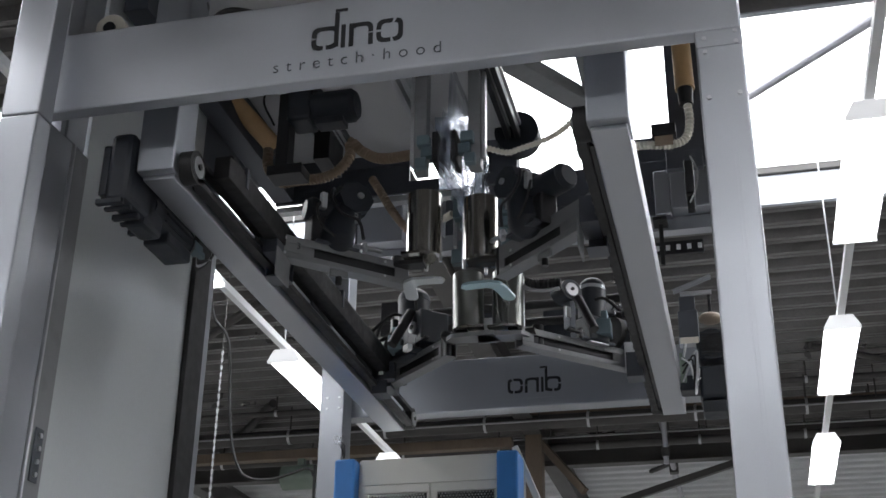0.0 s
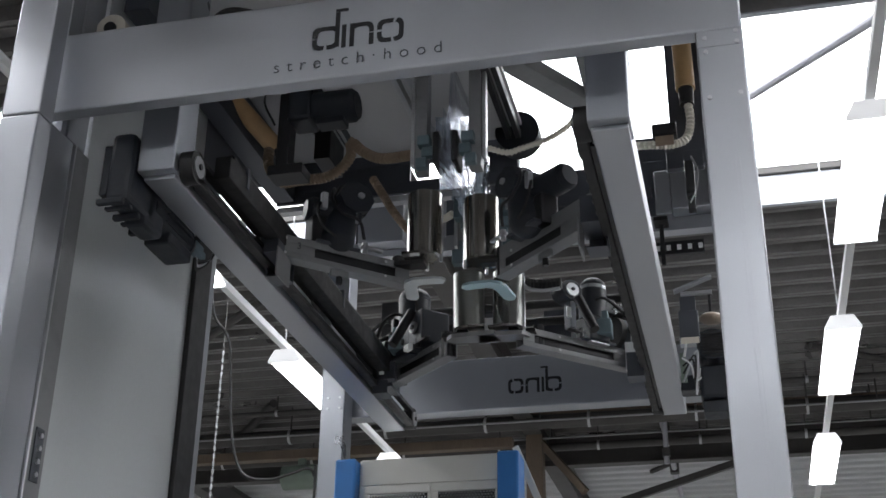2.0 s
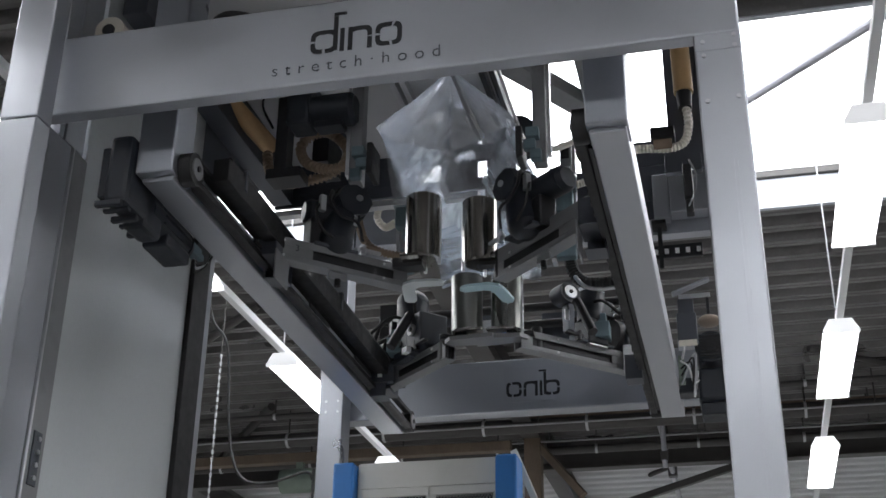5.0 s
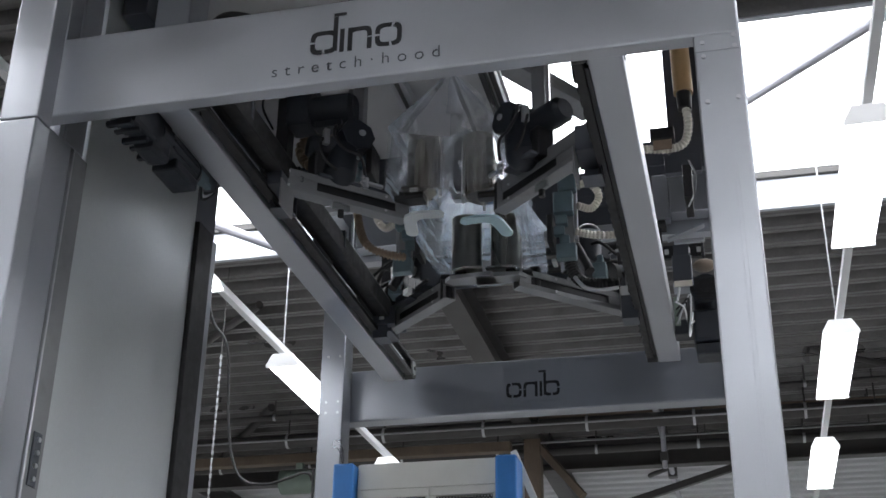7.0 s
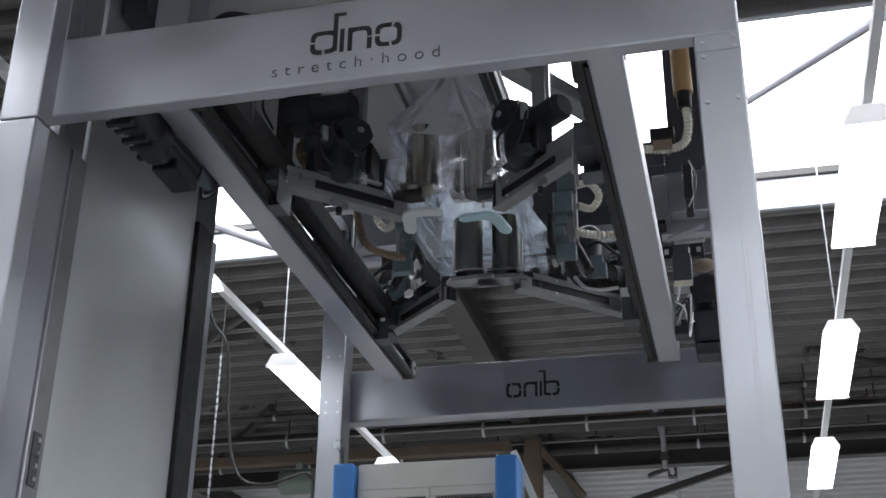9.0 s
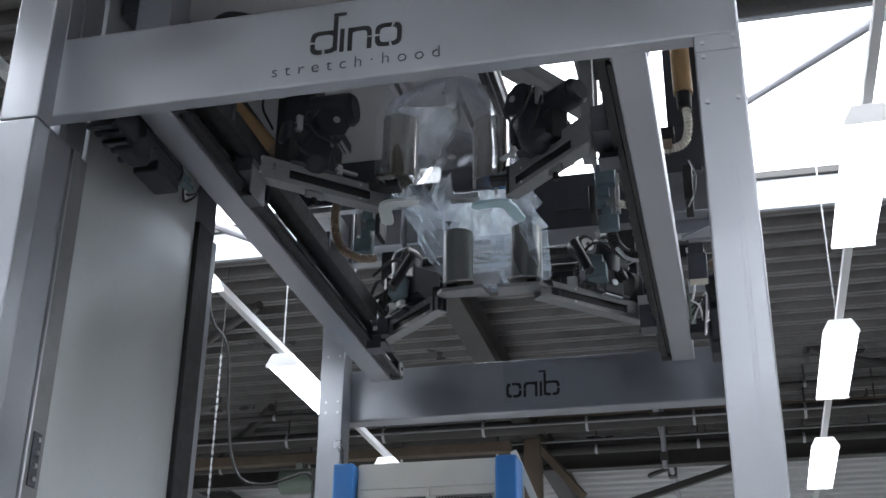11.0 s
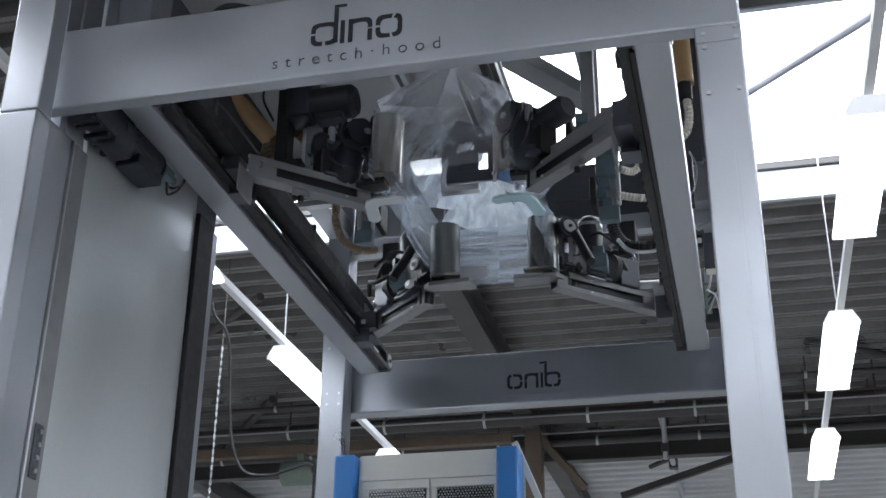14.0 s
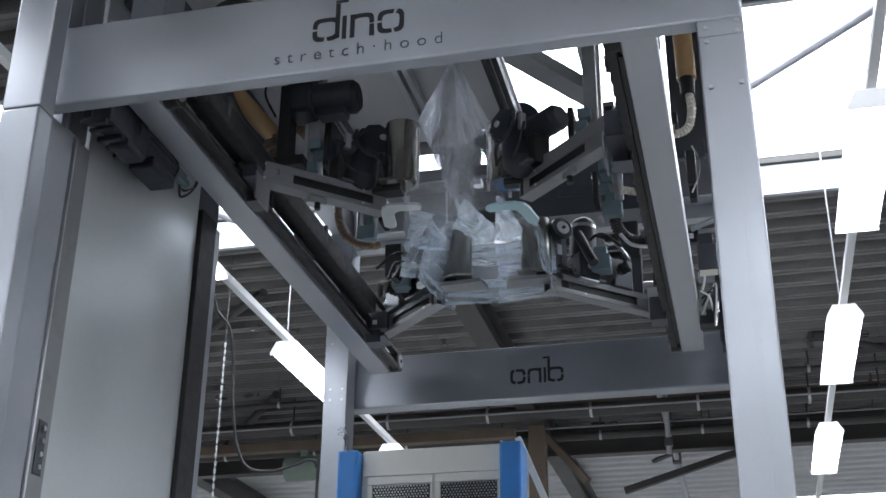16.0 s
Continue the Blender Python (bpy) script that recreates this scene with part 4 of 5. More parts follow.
            mpart("wheel_hub", lambda b: rod(b, (0.15, f * 0.045, 0.27), (0.15, f * 0.051, 0.27), 0.036, sides=20), ALU, "pale wheel hub")
            mpart("wheel_axle", lambda b: rod(b, (0.15, f * 0.051, 0.27), (0.15, f * 0.058, 0.27), 0.010, sides=12), BLACK)
            mpart("wheel_bracket", lambda b: box(b, 0.115, 0.15, -0.025, 0.025, 0.06, 0.24, bevel=0.004), STEEL_DARK)
            mpart("bracket_clip", lambda b: box(b, 0.15, 0.175, f * 0.026, f * 0.034, 0.11, 0.17, bevel=0.002), ALU, "bright metal clip")
        else:
            mpart("brake_box", lambda b: box(b, 0.05, 0.155, -0.07, 0.06, 0.02, 0.20, bevel=0.008), MOTOR, "dark angular brake housing")
            mpart("fan_face", lambda b: rod(b, (0.10, f * 0.071, 0.11), (0.10, f * 0.064, 0.11), 0.030, sides=20), ARMPAINT)
            mpart("fan_hub", lambda b: rod(b, (0.10, f * 0.075, 0.11), (0.10, f * 0.070, 0.11), 0.012, sides=14), BLACK)
            mpart("connector", lambda b: box(b, 0.055, 0.095, f * 0.062, f * 0.085, -0.01, 0.022, bevel=0.003), WHITE, "white plug")
            mpart("connector", lambda b: box(b, -0.10, -0.075, f * 0.03, f * 0.06, 0.16, 0.24, bevel=0.004), DARKMETAL)
            mpart("cable", lambda b: tube(b, [(0.10, f * 0.05, 0.20), (0.14, f * 0.08, 0.27), (0.10, f * 0.06, 0.33), (0.02, f * 0.05, 0.30)], 0.007, sides=8, steps=6), BLACK)
            mpart("cable", lambda b: tube(b, [(-0.08, f * 0.05, 0.16), (-0.16, f * 0.10, 0.12), (-0.26, f * 0.08, 0.17), (-0.34, f * 0.04, 0.14)], 0.011, sides=8, steps=6), BLACK)
        mpart("side_disc", lambda b: rod(b, (-0.15, -0.02, 0.10), (-0.12, -0.02, 0.10), 0.095, sides=28), BLACK)
        mpart("side_cover", lambda b: box(b, -0.27, -0.155, -0.07, 0.05, 0.0, 0.17, bevel=0.006), STEEL_DARK)
        mpart("cable", lambda b: tube(b, [(-0.10, f * 0.03, 0.22), (-0.16, f * 0.06, 0.25), (-0.24, f * 0.05, 0.20), (-0.27, f * 0.03, 0.17)], 0.009, sides=8, steps=6), ZINC if sx < 0 else BLACK)
    return t, m


ARMS = []
for sx, sy, fu, fv, hook in ((1, 1, 0.67, 0.41, False), (-1, 1, 0.62, 0.52, True), (1, -1, 0.67, 0.60, False), (-1, -1, 0.66, 0.58, False)):
    ARMS.append((sx, sy, *stretch_arm(sx, sy, fu, fv, hook)))


# ---------------------------------------------------------------- film grippers
def gripper(s, y, z):
    """A film gripper hung on a profile; s: +1 for the west one."""
    t = thing("film_gripper", "blue-grey cast film gripper on a grey hanging profile", "gripper", "film grippers", pose(CX - s * 0.055, y, z))
    boxes("profile", [(-s * 0.13, -s * 0.06, -0.03, 0.05, -0.10, 0.62)], ARMPAINT, t, bevel=0.004)
    boxes("guide", [(-s * 0.155, -s * 0.135, -0.02, 0.03, -0.05, 0.62)], ALU, t)
    for r in ((-s * 0.08, -s * 0.015, -0.075, -0.032, -0.035, 0.025), (-s * 0.11, -s * 0.05, -0.08, -0.032, -0.10, -0.04), (-s * 0.10, -s * 0.03, -0.09, -0.032, 0.03, 0.09)):
        boxes("housing", [r], VALVE, t, bevel=0.006)
    if y > 6:
        for r in ((-s * 0.14, -s * 0.02, -0.11, -0.032, 0.10, 0.24), (-s * 0.16, -s * 0.05, -0.10, -0.032, 0.25, 0.36), (-s * 0.15, -s * 0.03, -0.10, -0.032, -0.20, -0.105)):
            boxes("housing", [r], VALVE, t, bevel=0.008)
        bm = bmesh.new()
        tube(bm, [(-s * 0.16, -0.05, 0.30), (-s * 0.24, -0.04, 0.31), (-s * 0.29, 0.0, 0.24), (-s * 0.24, 0.02, 0.17), (-s * 0.16, -0.03, 0.17)], 0.02, ribs=0.006, pitch=0.018)
        part("hose", bm, HOSE, t, "cream ribbed hose loop")
    boxes("jaw", [(-s * 0.012, s * 0.022, -0.10, 0.06, -0.09, 0.10)], BLACK, t, "black rubber gripping jaw", bevel=0.008)
    if y > 6 and s < 0:
        bm = bmesh.new()
        tube(bm, [(0.14, -0.02, 0.0), (0.24, 0.0, -0.02), (0.36, 0.03, -0.02), (0.45, 0.06, 0.0)], 0.020, ribs=0.006, pitch=0.022)
        part("hose", bm, HOSE, t, "ribbed suction hose")
    if y > 6 and s < 0:
        bm = bmesh.new()
        tube(bm, [(0.10, 0.06, 0.0), (0.09, 0.07, -0.13), (0.11, 0.07, -0.23), (0.17, 0.07, -0.30), (0.27, 0.07, -0.32), (0.38, 0.07, -0.32)], 0.034, sides=8, ribs=0.007, pitch=0.034)
        part("energy_chain", bm, BLACK, t, "black plastic energy chain")
        bm = bmesh.new()
        tube(bm, [(0.12, 0.02, -0.28), (0.18, 0.01, -0.355), (0.27, 0.01, -0.38), (0.38, 0.01, -0.375)], 0.012, sides=8, steps=8)
        part("cable", bm, ALU, t, "pale cable along the chain")
        boxes("jaw_plate", [(0.005, 0.030, -0.115, -0.032, -0.23, -0.21), (0.005, 0.13, -0.115, -0.105, 0.385, 0.40)], ALU, t, bevel=0.002)
    boxes("cap", [(-s * 0.12, -s * 0.07, -0.04, -0.031, 0.50, 0.58)], BLACK, t)
    return t


GRIPS = [(s, y, gripper(s, y, 4.915)) for y in (5.70, 6.75) for s in (1, -1)]



# ---------------------------------------------------------------- fixed parts inside the machine top
SIDE_A, SIDE_B, REAR_TOP = -0.30, 0.80, 0.59


def build_top():
    d = thing("film_deck", "grey sheet-metal deck above the lift frame with a film slot", "deck", "", pose(0, 0, 5.5))
    boxes("sheet", [(-2.73, CX - 0.018, 4.45, 6.62, 0, 0.03), (CX + 0.018, -1.10, 4.45, 6.58, 0, 0.03), (CX - 0.018, CX + 0.018, 4.45, 5.70, 0, 0.03)], DECKPAINT, d, bevel=0.003)
    boxes("slot_cover", [(CX - 0.06, CX + 0.06, 5.66, 6.66, 0.07, 0.09)], STEEL_DARK, d, bevel=0.003)
    for r in ((-2.73, -1.16, 6.62, 6.645, -0.085, 0.03), (-2.73, -1.16, 6.62, 6.645, -0.285, -0.205), (-2.73, -1.845, 6.622, 6.643, -0.205, -0.085), (-1.635, -1.40, 6.622, 6.643, -0.205, -0.085), (-1.34, -1.16, 6.622, 6.643, -0.205, -0.085)):
        boxes("rear_plate", [r], STEEL_DARK, d, bevel=0.003)
    # guide profiles under the deck
    for x in (-2.325, -2.185):
        boxes("guide_profile", [(x - 0.030, x + 0.030, 5.30, 6.40, -0.060, -0.002)], STEEL_DARK, d, bevel=0.003)
        for dx in (-0.024, 0.008):
            boxes("guide_rod", [(x + dx, x + dx + 0.016, 5.30, 6.40, -0.074, -0.0605)], ALU, d, bevel=0.003)
    boxes("guide_stop", [(-2.30, -2.20, 6.10, 6.36, -0.28, -0.062)], DARKMETAL, d, bevel=0.004)
    boxes("lower_rail", [(-2.73, -1.40, 6.64, 6.70, -0.33, -0.29)], ALU, d)
    boxes("side_beam", [(-2.73, -2.60, 4.5, 6.6, -0.28, -0.01)], STEEL_DARK, d)
    for x in (-1.15, -1.66):
        boxes("gripper_rail", [(x - 0.045, x - 0.012, 4.5, 6.55, -0.09, -0.03), (x + 0.012, x + 0.045, 4.5, 6.55, -0.09, -0.03)], ALU if x < -1.4 else DARKMETAL, d)
    b = thing("top_beam", "grey steel beam across the top rear of the machine", "beam", "", pose(0, 8.3, 5.57))
    boxes("beam", [(XL, XR, -0.05, 0.05, 0, 0.13)], STEEL, b)
    boxes("cover", [(-0.30, XR, -0.20, -0.055, 0.10, 0.46), (-0.42, -0.305, -0.16, -0.055, 0.08, 0.44)], STEEL, b, bevel=0.01)
    boxes("cover", [(-2.66, -2.30, -0.20, -0.055, 0.05, 0.48), (-2.29, -2.0, -0.10, -0.055, 0.10, 0.52)], STEEL, b, bevel=0.01)
    boxes("hanger", [(-0.44, -0.34, -0.20, -0.055, 0.02, 0.05), (-0.405, -0.375, -0.13, -0.10, -0.30, 0.02)], BLACK, b)
    boxes("perforated_rail", [(-0.46, -0.10, -0.12, -0.08, -0.22, -0.12)] , DARKMETAL, b)
    # no real openings: white plates stand for light showing through the rail's holes
    for k in range(5):
        boxes("lit_hole", [(-0.44 + 0.075 * k, -0.41 + 0.075 * k, -0.124, -0.1205, -0.19, -0.15)], WHITE, b, bevel=0)
    boxes("rear_sheet", [(-2.73, -0.02, -0.03, -0.01, 0.14, REAR_TOP)], STEEL_DARK, b)
    boxes("rear_rail", [(-1.15, -0.45, -0.055, -0.035, 0.285, 0.375)], STEEL_DARK, b)
    boxes("rear_sheet", [(-0.62, -0.02, -0.03, -0.01, REAR_TOP + 0.002, 0.80)], STEEL_DARK, b)
    w = thing("side_sheet", "dark grey sheet along the machine top side", "sheet", "", pose(-2.76, 5.82, 5.27))
    bm = bmesh.new()
    v = prism(bm, [(0.0, SIDE_A), (2.36, SIDE_B), (2.36, 0.9), (0.0, 0.9)], -0.02, 0.0)
    bmesh.ops.transform(bm, matrix=Matrix(((0, 0, 1, 0), (1, 0, 0, 0), (0, 1, 0, 0), (0, 0, 0, 1))), verts=v)
    part("sheet", bm, STEEL_DARK, w)
    # braces over the top
    for nm, p, q, w in (("top_brace", (-1.219, 6.294, 5.95), (-0.725, 7.056, 5.95), 0.15), ("top_brace", (-0.72, 5.9, 5.98), (-0.72, 7.4, 5.98), 0.07)):
        p, q = Vector(p), Vector(q)
        bm = bmesh.new()
        box(bm, -w / 2, w / 2, -0.05, 0.05, 0, (q - p).length, bevel=0.006, m=Matrix.Translation(p) @ (q - p).to_track_quat("Z", "Y").to_matrix().to_4x4())
        t = thing(nm, "dark grey flat steel brace over the machine top", "brace", "top braces")
        part("bar", bm, ARMPAINT, t)
        if w > 0.1:
            boxes("upright", [(-1.28, -1.20, 6.28, 6.36, 5.53, 5.90)], STEEL_DARK, t)
    for x in (XL - 0.09, XR + 0.09):
        t = thing("top_rail", "grey steel rail along the machine top", "rail", "top rails", pose(x, 4.1, 5.6))
        boxes("bar", [(-0.08, 0.08, 0.0, 4.1, 0.1, 0.25)], STEEL, t)
        boxes("upright", [(-0.08, 0.08, 0.0, 0.15, -0.86, 0.1)], STEEL, t)
    # horizontal gearmotor hung under the deck
    m = thing("feed_motor", "dark gearmotor hung under the machine deck", "motor", "", pose(-2.10, 5.62, 5.25))
    bm = bmesh.new()
    rod(bm, (-0.02, 0, 0), (0.20, 0, 0), 0.095, sides=28)
    rod(bm, (0.20, 0, 0), (0.225, 0, 0), 0.095, 0.075, sides=28)
    box(bm, 0.0, 0.16, -0.05, 0.05, -0.12, -0.08, bevel=0.006)
    part("motor", bm, MOTOR, m)
    boxes("gearbox", [(-0.16, -0.02, -0.09, 0.09, -0.10, 0.12)], MOTOR, m, bevel=0.02)
    boxes("bracket", [(-0.14, -0.04, -0.06, 0.06, 0.12, 0.30), (-0.22, -0.15, -0.05, 0.05, -0.36, 0.10), (-0.26, -0.06, -0.06, 0.08, -0.42, -0.36)], DARKMETAL, m, bevel=0.004)
    bm = bmesh.new()
    tube(bm, [(-0.10, -0.10, 0.10), (-0.22, -0.12, 0.16), (-0.30, -0.08, 0.05), (-0.24, -0.05, -0.10)], 0.007, sides=6, steps=8)
    part("cable", bm, BLACK, m)
    # brown hoses and tan ducts
    for p, q, r in (((-2.72, 5.3, 5.46), (-2.50, 5.95, 5.26), 0.055), ((-0.110, 6.0, 6.04), (-0.102, 6.0, 5.344), 0.054)):
        t = thing("duct", "tan smooth plastic duct inside the machine frame", "duct", "ducts")
        bm = bmesh.new()
        rod(bm, p, q, r * 0.95, r, sides=20)
        part("pipe", bm, TAN, t)
        v = (Vector(q) - Vector(p)).normalized()
        bm = bmesh.new()
        rod(bm, Vector(q), Vector(q) + v * 0.10, r * 0.8, r * 0.7, sides=20)
        part("cuff", bm, BLACK, t)
    h = thing("suction_hose", "cream ribbed hose bent towards the lift frame", "hose", "hoses")
    bm = bmesh.new()
    tube(bm, [(-0.098, 6.000, 5.272), (-0.090, 6.000, 5.140), (-0.120, 6.000, 5.032), (-0.204, 6.000, 5.002), (-0.312, 6.000, 5.014), (-0.408, 6.024, 5.032)], 0.019, ribs=0.007, pitch=0.026)
    part("hose", bm, HOSE, h)
    boxes("clip", [(-0.30, -0.168, 5.95, 6.05, 5.05, 5.116)], DARKMETAL, h)
    boxes("strap", [(-0.285, -0.185, 5.962, 5.972, 4.985, 5.045)], HOSE_BROWN, h, "brown strap", bevel=0.003)
    u = thing("valve_column", "dark vertical profile with valves and thin cables", "profile", "", pose(-0.184, 6.10, 4.94))
    boxes("profile", [(-0.03, 0.205, 0.2, 0.25, 0.10, 1.2)], STEEL_DARK, u)
    boxes("profile", [(-0.06, 0.145, 0.15, 0.199, 0.05, 0.16)], STEEL_DARK, u)
    boxes("valve", [(0.04, 0.09, -0.06, 0.0, -0.22, -0.02)], DARKMETAL, u)
    boxes("valve", [(0.045, 0.085, -0.07, -0.01, -0.32, -0.24)], BLACK, u)
    bm = bmesh.new()
    tube(bm, [(0.08, -0.10, -0.02), (0.11, -0.12, -0.12), (0.10, -0.12, -0.22), (0.06, -0.10, -0.30)], 0.005, sides=6, steps=8)
    part("cable", bm, ALU, u)
    o = thing("fan_housing", "round dark fan housing on the machine top", "housing", "", pose(-1.130, 6.5, 5.463))
    bm = bmesh.new()
    rod(bm, (0, -0.06, 0), (0, 0.06, 0), 0.135, sides=32)
    part("drum", bm, MOTOR, o)
    t = thing("cable_bundle", "black cables bundled on top of the front beam", "cables", "")
    for k in range(4):
        bm = bmesh.new()
        tube(bm, [(-2.30, 4.30 + 0.03 * k, BZ1 + 0.02), (-2.10, 4.28, BZ1 + 0.10 + 0.04 * k), (-1.85, 4.30, BZ1 + 0.16 + 0.03 * (k % 2)), (-1.5, 4.27 + 0.02 * k, BZ1 + 0.15 + 0.03 * k), (-1.0, 4.28, BZ1 + 0.2)], 0.014, sides=8, steps=8)
        part("cable", bm, BLACK, t)
    boxes("tray", [(-2.28, -0.9, 4.24, 4.40, BZ1 + 0.02, BZ1 + 0.035)], DARKMETAL, t)
    # tape roll on the shelf above the front beam
    r = thing("tape_roll", "off-white roll of tape on a dark spindle of the lift frame", "roll", "", pose(-2.665, 4.35, 4.975))
    bm = bmesh.new()
    arcs = 40
    rings = []
    for k in range(arcs):
        an = 2 * math.pi * k / arcs
        rings.append([bm.verts.new((q * math.cos(an), y, q * math.sin(an))) for q, y in ((0.075, -0.05), (0.075, 0.05), (0.032, 0.05), (0.032, -0.05))])
    for k in range(arcs):
        a, b2 = rings[k], rings[(k + 1) % arcs]
        for i in range(4):
            bm.faces.new((a[i], a[(i + 1) % 4], b2[(i + 1) % 4], b2[i]))
    part("roll", bm, TAPE, r)
    bm = bmesh.new()
    rod(bm, (0, -0.06, 0), (0, 0.25, 0), 0.03, sides=16)
    part("spindle", bm, DARKMETAL, r)
    return r


TAPE_ROLL = build_top()


# ---------------------------------------------------------------- cross shafts, carried by the lift frame
def cross_shafts():
    t = thing("cross_shaft", "pair of black shafts and chain guide across the lift frame", "shaft", "", pose(CX, 7.45, 4.137))
    for z, y in ((0.60, 0.0), (0.52, 0.10)):
        bm = bmesh.new()
        rod(bm, (-0.86, y, z), (0.86, y, z), 0.028, sides=18)
        part("shaft", bm, BLACK, t)
    boxes("rear_plate", [(-0.80, -0.10, 0.16, 0.18, 0.46, 0.66), (0.20, 0.80, 0.16, 0.18, 0.40, 0.62)], STEEL_DARK, t)
    for s in (-1, 1):
        boxes("bearing", [(s * 0.74, s * 0.86, -0.06, 0.16, 0.44, 0.68)], DARKMETAL, t, bevel=0.01)
        boxes("bracket", [(s * 0.80, s * 0.86, 0.0, 0.1, 0.10, 0.46)], STEEL_DARK, t)
        bm = bmesh.new()
        tube(bm, [(s * 0.80, -0.20, 0.30), (s * 0.66, -0.16, 0.26), (s * 0.52, -0.12, 0.30), (s * 0.50, -0.08, 0.42), (s * 0.60, -0.04, 0.50)], 0.035, sides=8, ribs=0.008, pitch=0.03)
        part("energy_chain", bm, BLACK, t, "black plastic energy chain")
        bm = bmesh.new()
        tube(bm, [(s * 0.78, -0.5, 0.30), (s * 0.66, -0.45, 0.42), (s * 0.56, -0.35, 0.40), (s * 0.52, -0.25, 0.28)], 0.010, sides=8, steps=8)
        part("cable", bm, BLACK, t)
        boxes("valve_block", [(s * 0.58, s * 0.70, -0.42, -0.30, 0.20, 0.30), (s * 0.60, s * 0.68, -0.40, -0.32, 0.30, 0.36)], VALVE, t, bevel=0.006)
        boxes("sensor", [(s * 0.44, s * 0.50, -0.30, -0.24, 0.18, 0.27)], ALU, t)
        bm = bmesh.new()
        rod(bm, (s * 0.62, -0.60, 0.16), (s * 0.52, -0.52, 0.40), 0.03, sides=16)
        part("cylinder", bm, DARKMETAL, t, "pneumatic cylinder")
    return t


SHAFTS = cross_shafts()


# ---------------------------------------------------------------- film hood, in rigid strips
film = thing("film_hood", "clear wrinkled polythene film hood pulled open over the formers", "film")
APEX_Z, RIDGE_F, RIDGE_R = 5.47, 5.70, 6.62

# time; tent foot: half width, front, rear, height; band foot: half width, front, rear, height; rear sheet's upper edge: half width, y, z
HOOD = [(0.0, 0.012, 5.72, 6.66, 5.17, 0.03, 5.76, 6.68, 4.86, 0.01, RIDGE_R, APEX_Z), (2.6, 0.012, 5.72, 6.66, 5.17, 0.03, 5.76, 6.68, 4.86, 0.01, RIDGE_R, APEX_Z),
        (3.0, 0.17, 5.70, 6.70, 5.05, 0.13, 5.74, 6.72, 4.74, 0.01, RIDGE_R, APEX_Z), (3.35, 0.30, 5.68, 6.72, 5.05, 0.20, 5.72, 6.74, 4.72, 0.01, RIDGE_R, APEX_Z),
        (3.7, 0.36, 5.66, 6.74, 5.05, 0.23, 5.70, 6.76, 4.70, 0.01, RIDGE_R, APEX_Z), (4.9, 0.36, 5.66, 6.74, 5.05, 0.23, 5.68, 6.78, 4.70, 0.01, RIDGE_R, APEX_Z),
        (6.3, 0.26, 5.58, 6.86, 5.07, 0.29, 5.60, 6.88, 4.70, 0.01, RIDGE_R, APEX_Z), (9.4, 0.26, 5.56, 6.88, 5.08, 0.30, 5.60, 6.90, 4.70, 0.01, RIDGE_R, APEX_Z),
        (11.2, 0.28, 5.40, 7.02, 5.09, 0.30, 5.43, 7.03, 4.71, 0.01, RIDGE_R, APEX_Z), (12.2, 0.28, 5.40, 7.02, 5.09, 0.30, 5.43, 7.03, 4.71, 0.01, RIDGE_R, APEX_Z),
        (12.8, 0.36, 5.46, 7.02, 5.09, 0.38, 5.48, 7.03, 4.71, 0.01, RIDGE_R, APEX_Z), (14.6, 0.36, 5.46, 7.02, 5.09, 0.38, 5.48, 7.03, 4.71, 0.01, RIDGE_R, APEX_Z),
        (15.0, 0.27, 5.52, 6.90, 5.08, 0.33, 5.54, 7.02, 4.71, 0.02, 6.60, 5.40), (15.5, 0.17, 5.62, 6.55, 5.03, 0.20, 5.66, 6.60, 4.75, 0.16, 6.50, 5.08),
        (16.0, 0.14, 5.68, 6.50, 4.93, 0.17, 5.70, 6.52, 4.70, 0.20, 6.42, 4.96)]


def hood_edges(row):
    """The upper and lower edges of each panel, as pairs of points."""
    t, a, f, r, z, a2, f2, r2, z2, ra, ry, rz = row
    late = min(1.0, max(0.0, (t - 14.6) / 0.9))
    # once it is cut off, the rear of the hood stays stretched round the formers
    ha, hr = a + (0.30 - a) * late, r + (7.00 - r) * late
    V = Vector
    c = CX + 0.02
    out = {("tent", "front"): ((V((c - 0.012, RIDGE_F, APEX_Z)), V((c + 0.012, RIDGE_F, APEX_Z))), (V((c - a, f, z)), V((c + a, f, z)))),
           ("tent", "rear"): ((V((c - ra, ry, rz)), V((c + ra, ry, rz))), (V((c - ha, hr, z)), V((c + ha, hr, z)))),
           ("band", "front"): ((V((c - a, f, z)), V((c + a, f, z))), (V((c - a2, f2, z2)), V((c + a2, f2, z2)))),
           ("band", "rear"): ((V((c - ha, hr, z)), V((c + ha, hr, z))), (V((c - a2 - (0.32 - a2) * late, r2 + (7.03 - r2) * late, z2)), V((c + a2 + (0.32 - a2) * late, r2 + (7.03 - r2) * late, z2))))}
    for s, nm in ((-1, "west"), (1, "east")):
        out[("tent", nm)] = ((V((c + s * 0.012, RIDGE_F, APEX_Z)), V((c + s * 0.012, RIDGE_R, APEX_Z))), (V((c + s * a, f, z)), V((c + s * a, r, z))))
        out[("band", nm)] = ((V((c + s * (a + (0.28 - a) * late), f + (6.2 - f) * late, z - 0.06 * late)), V((c + s * ha, hr, z - 0.02 * late))),
                             (V((c + s * (a2 + (0.33 - a2) * late), f2 + (6.3 - f2) * late, z2)), V((c + s * (a2 + (0.33 - a2) * late), r2 + (7.0 - r2) * late, z2))))
    return out


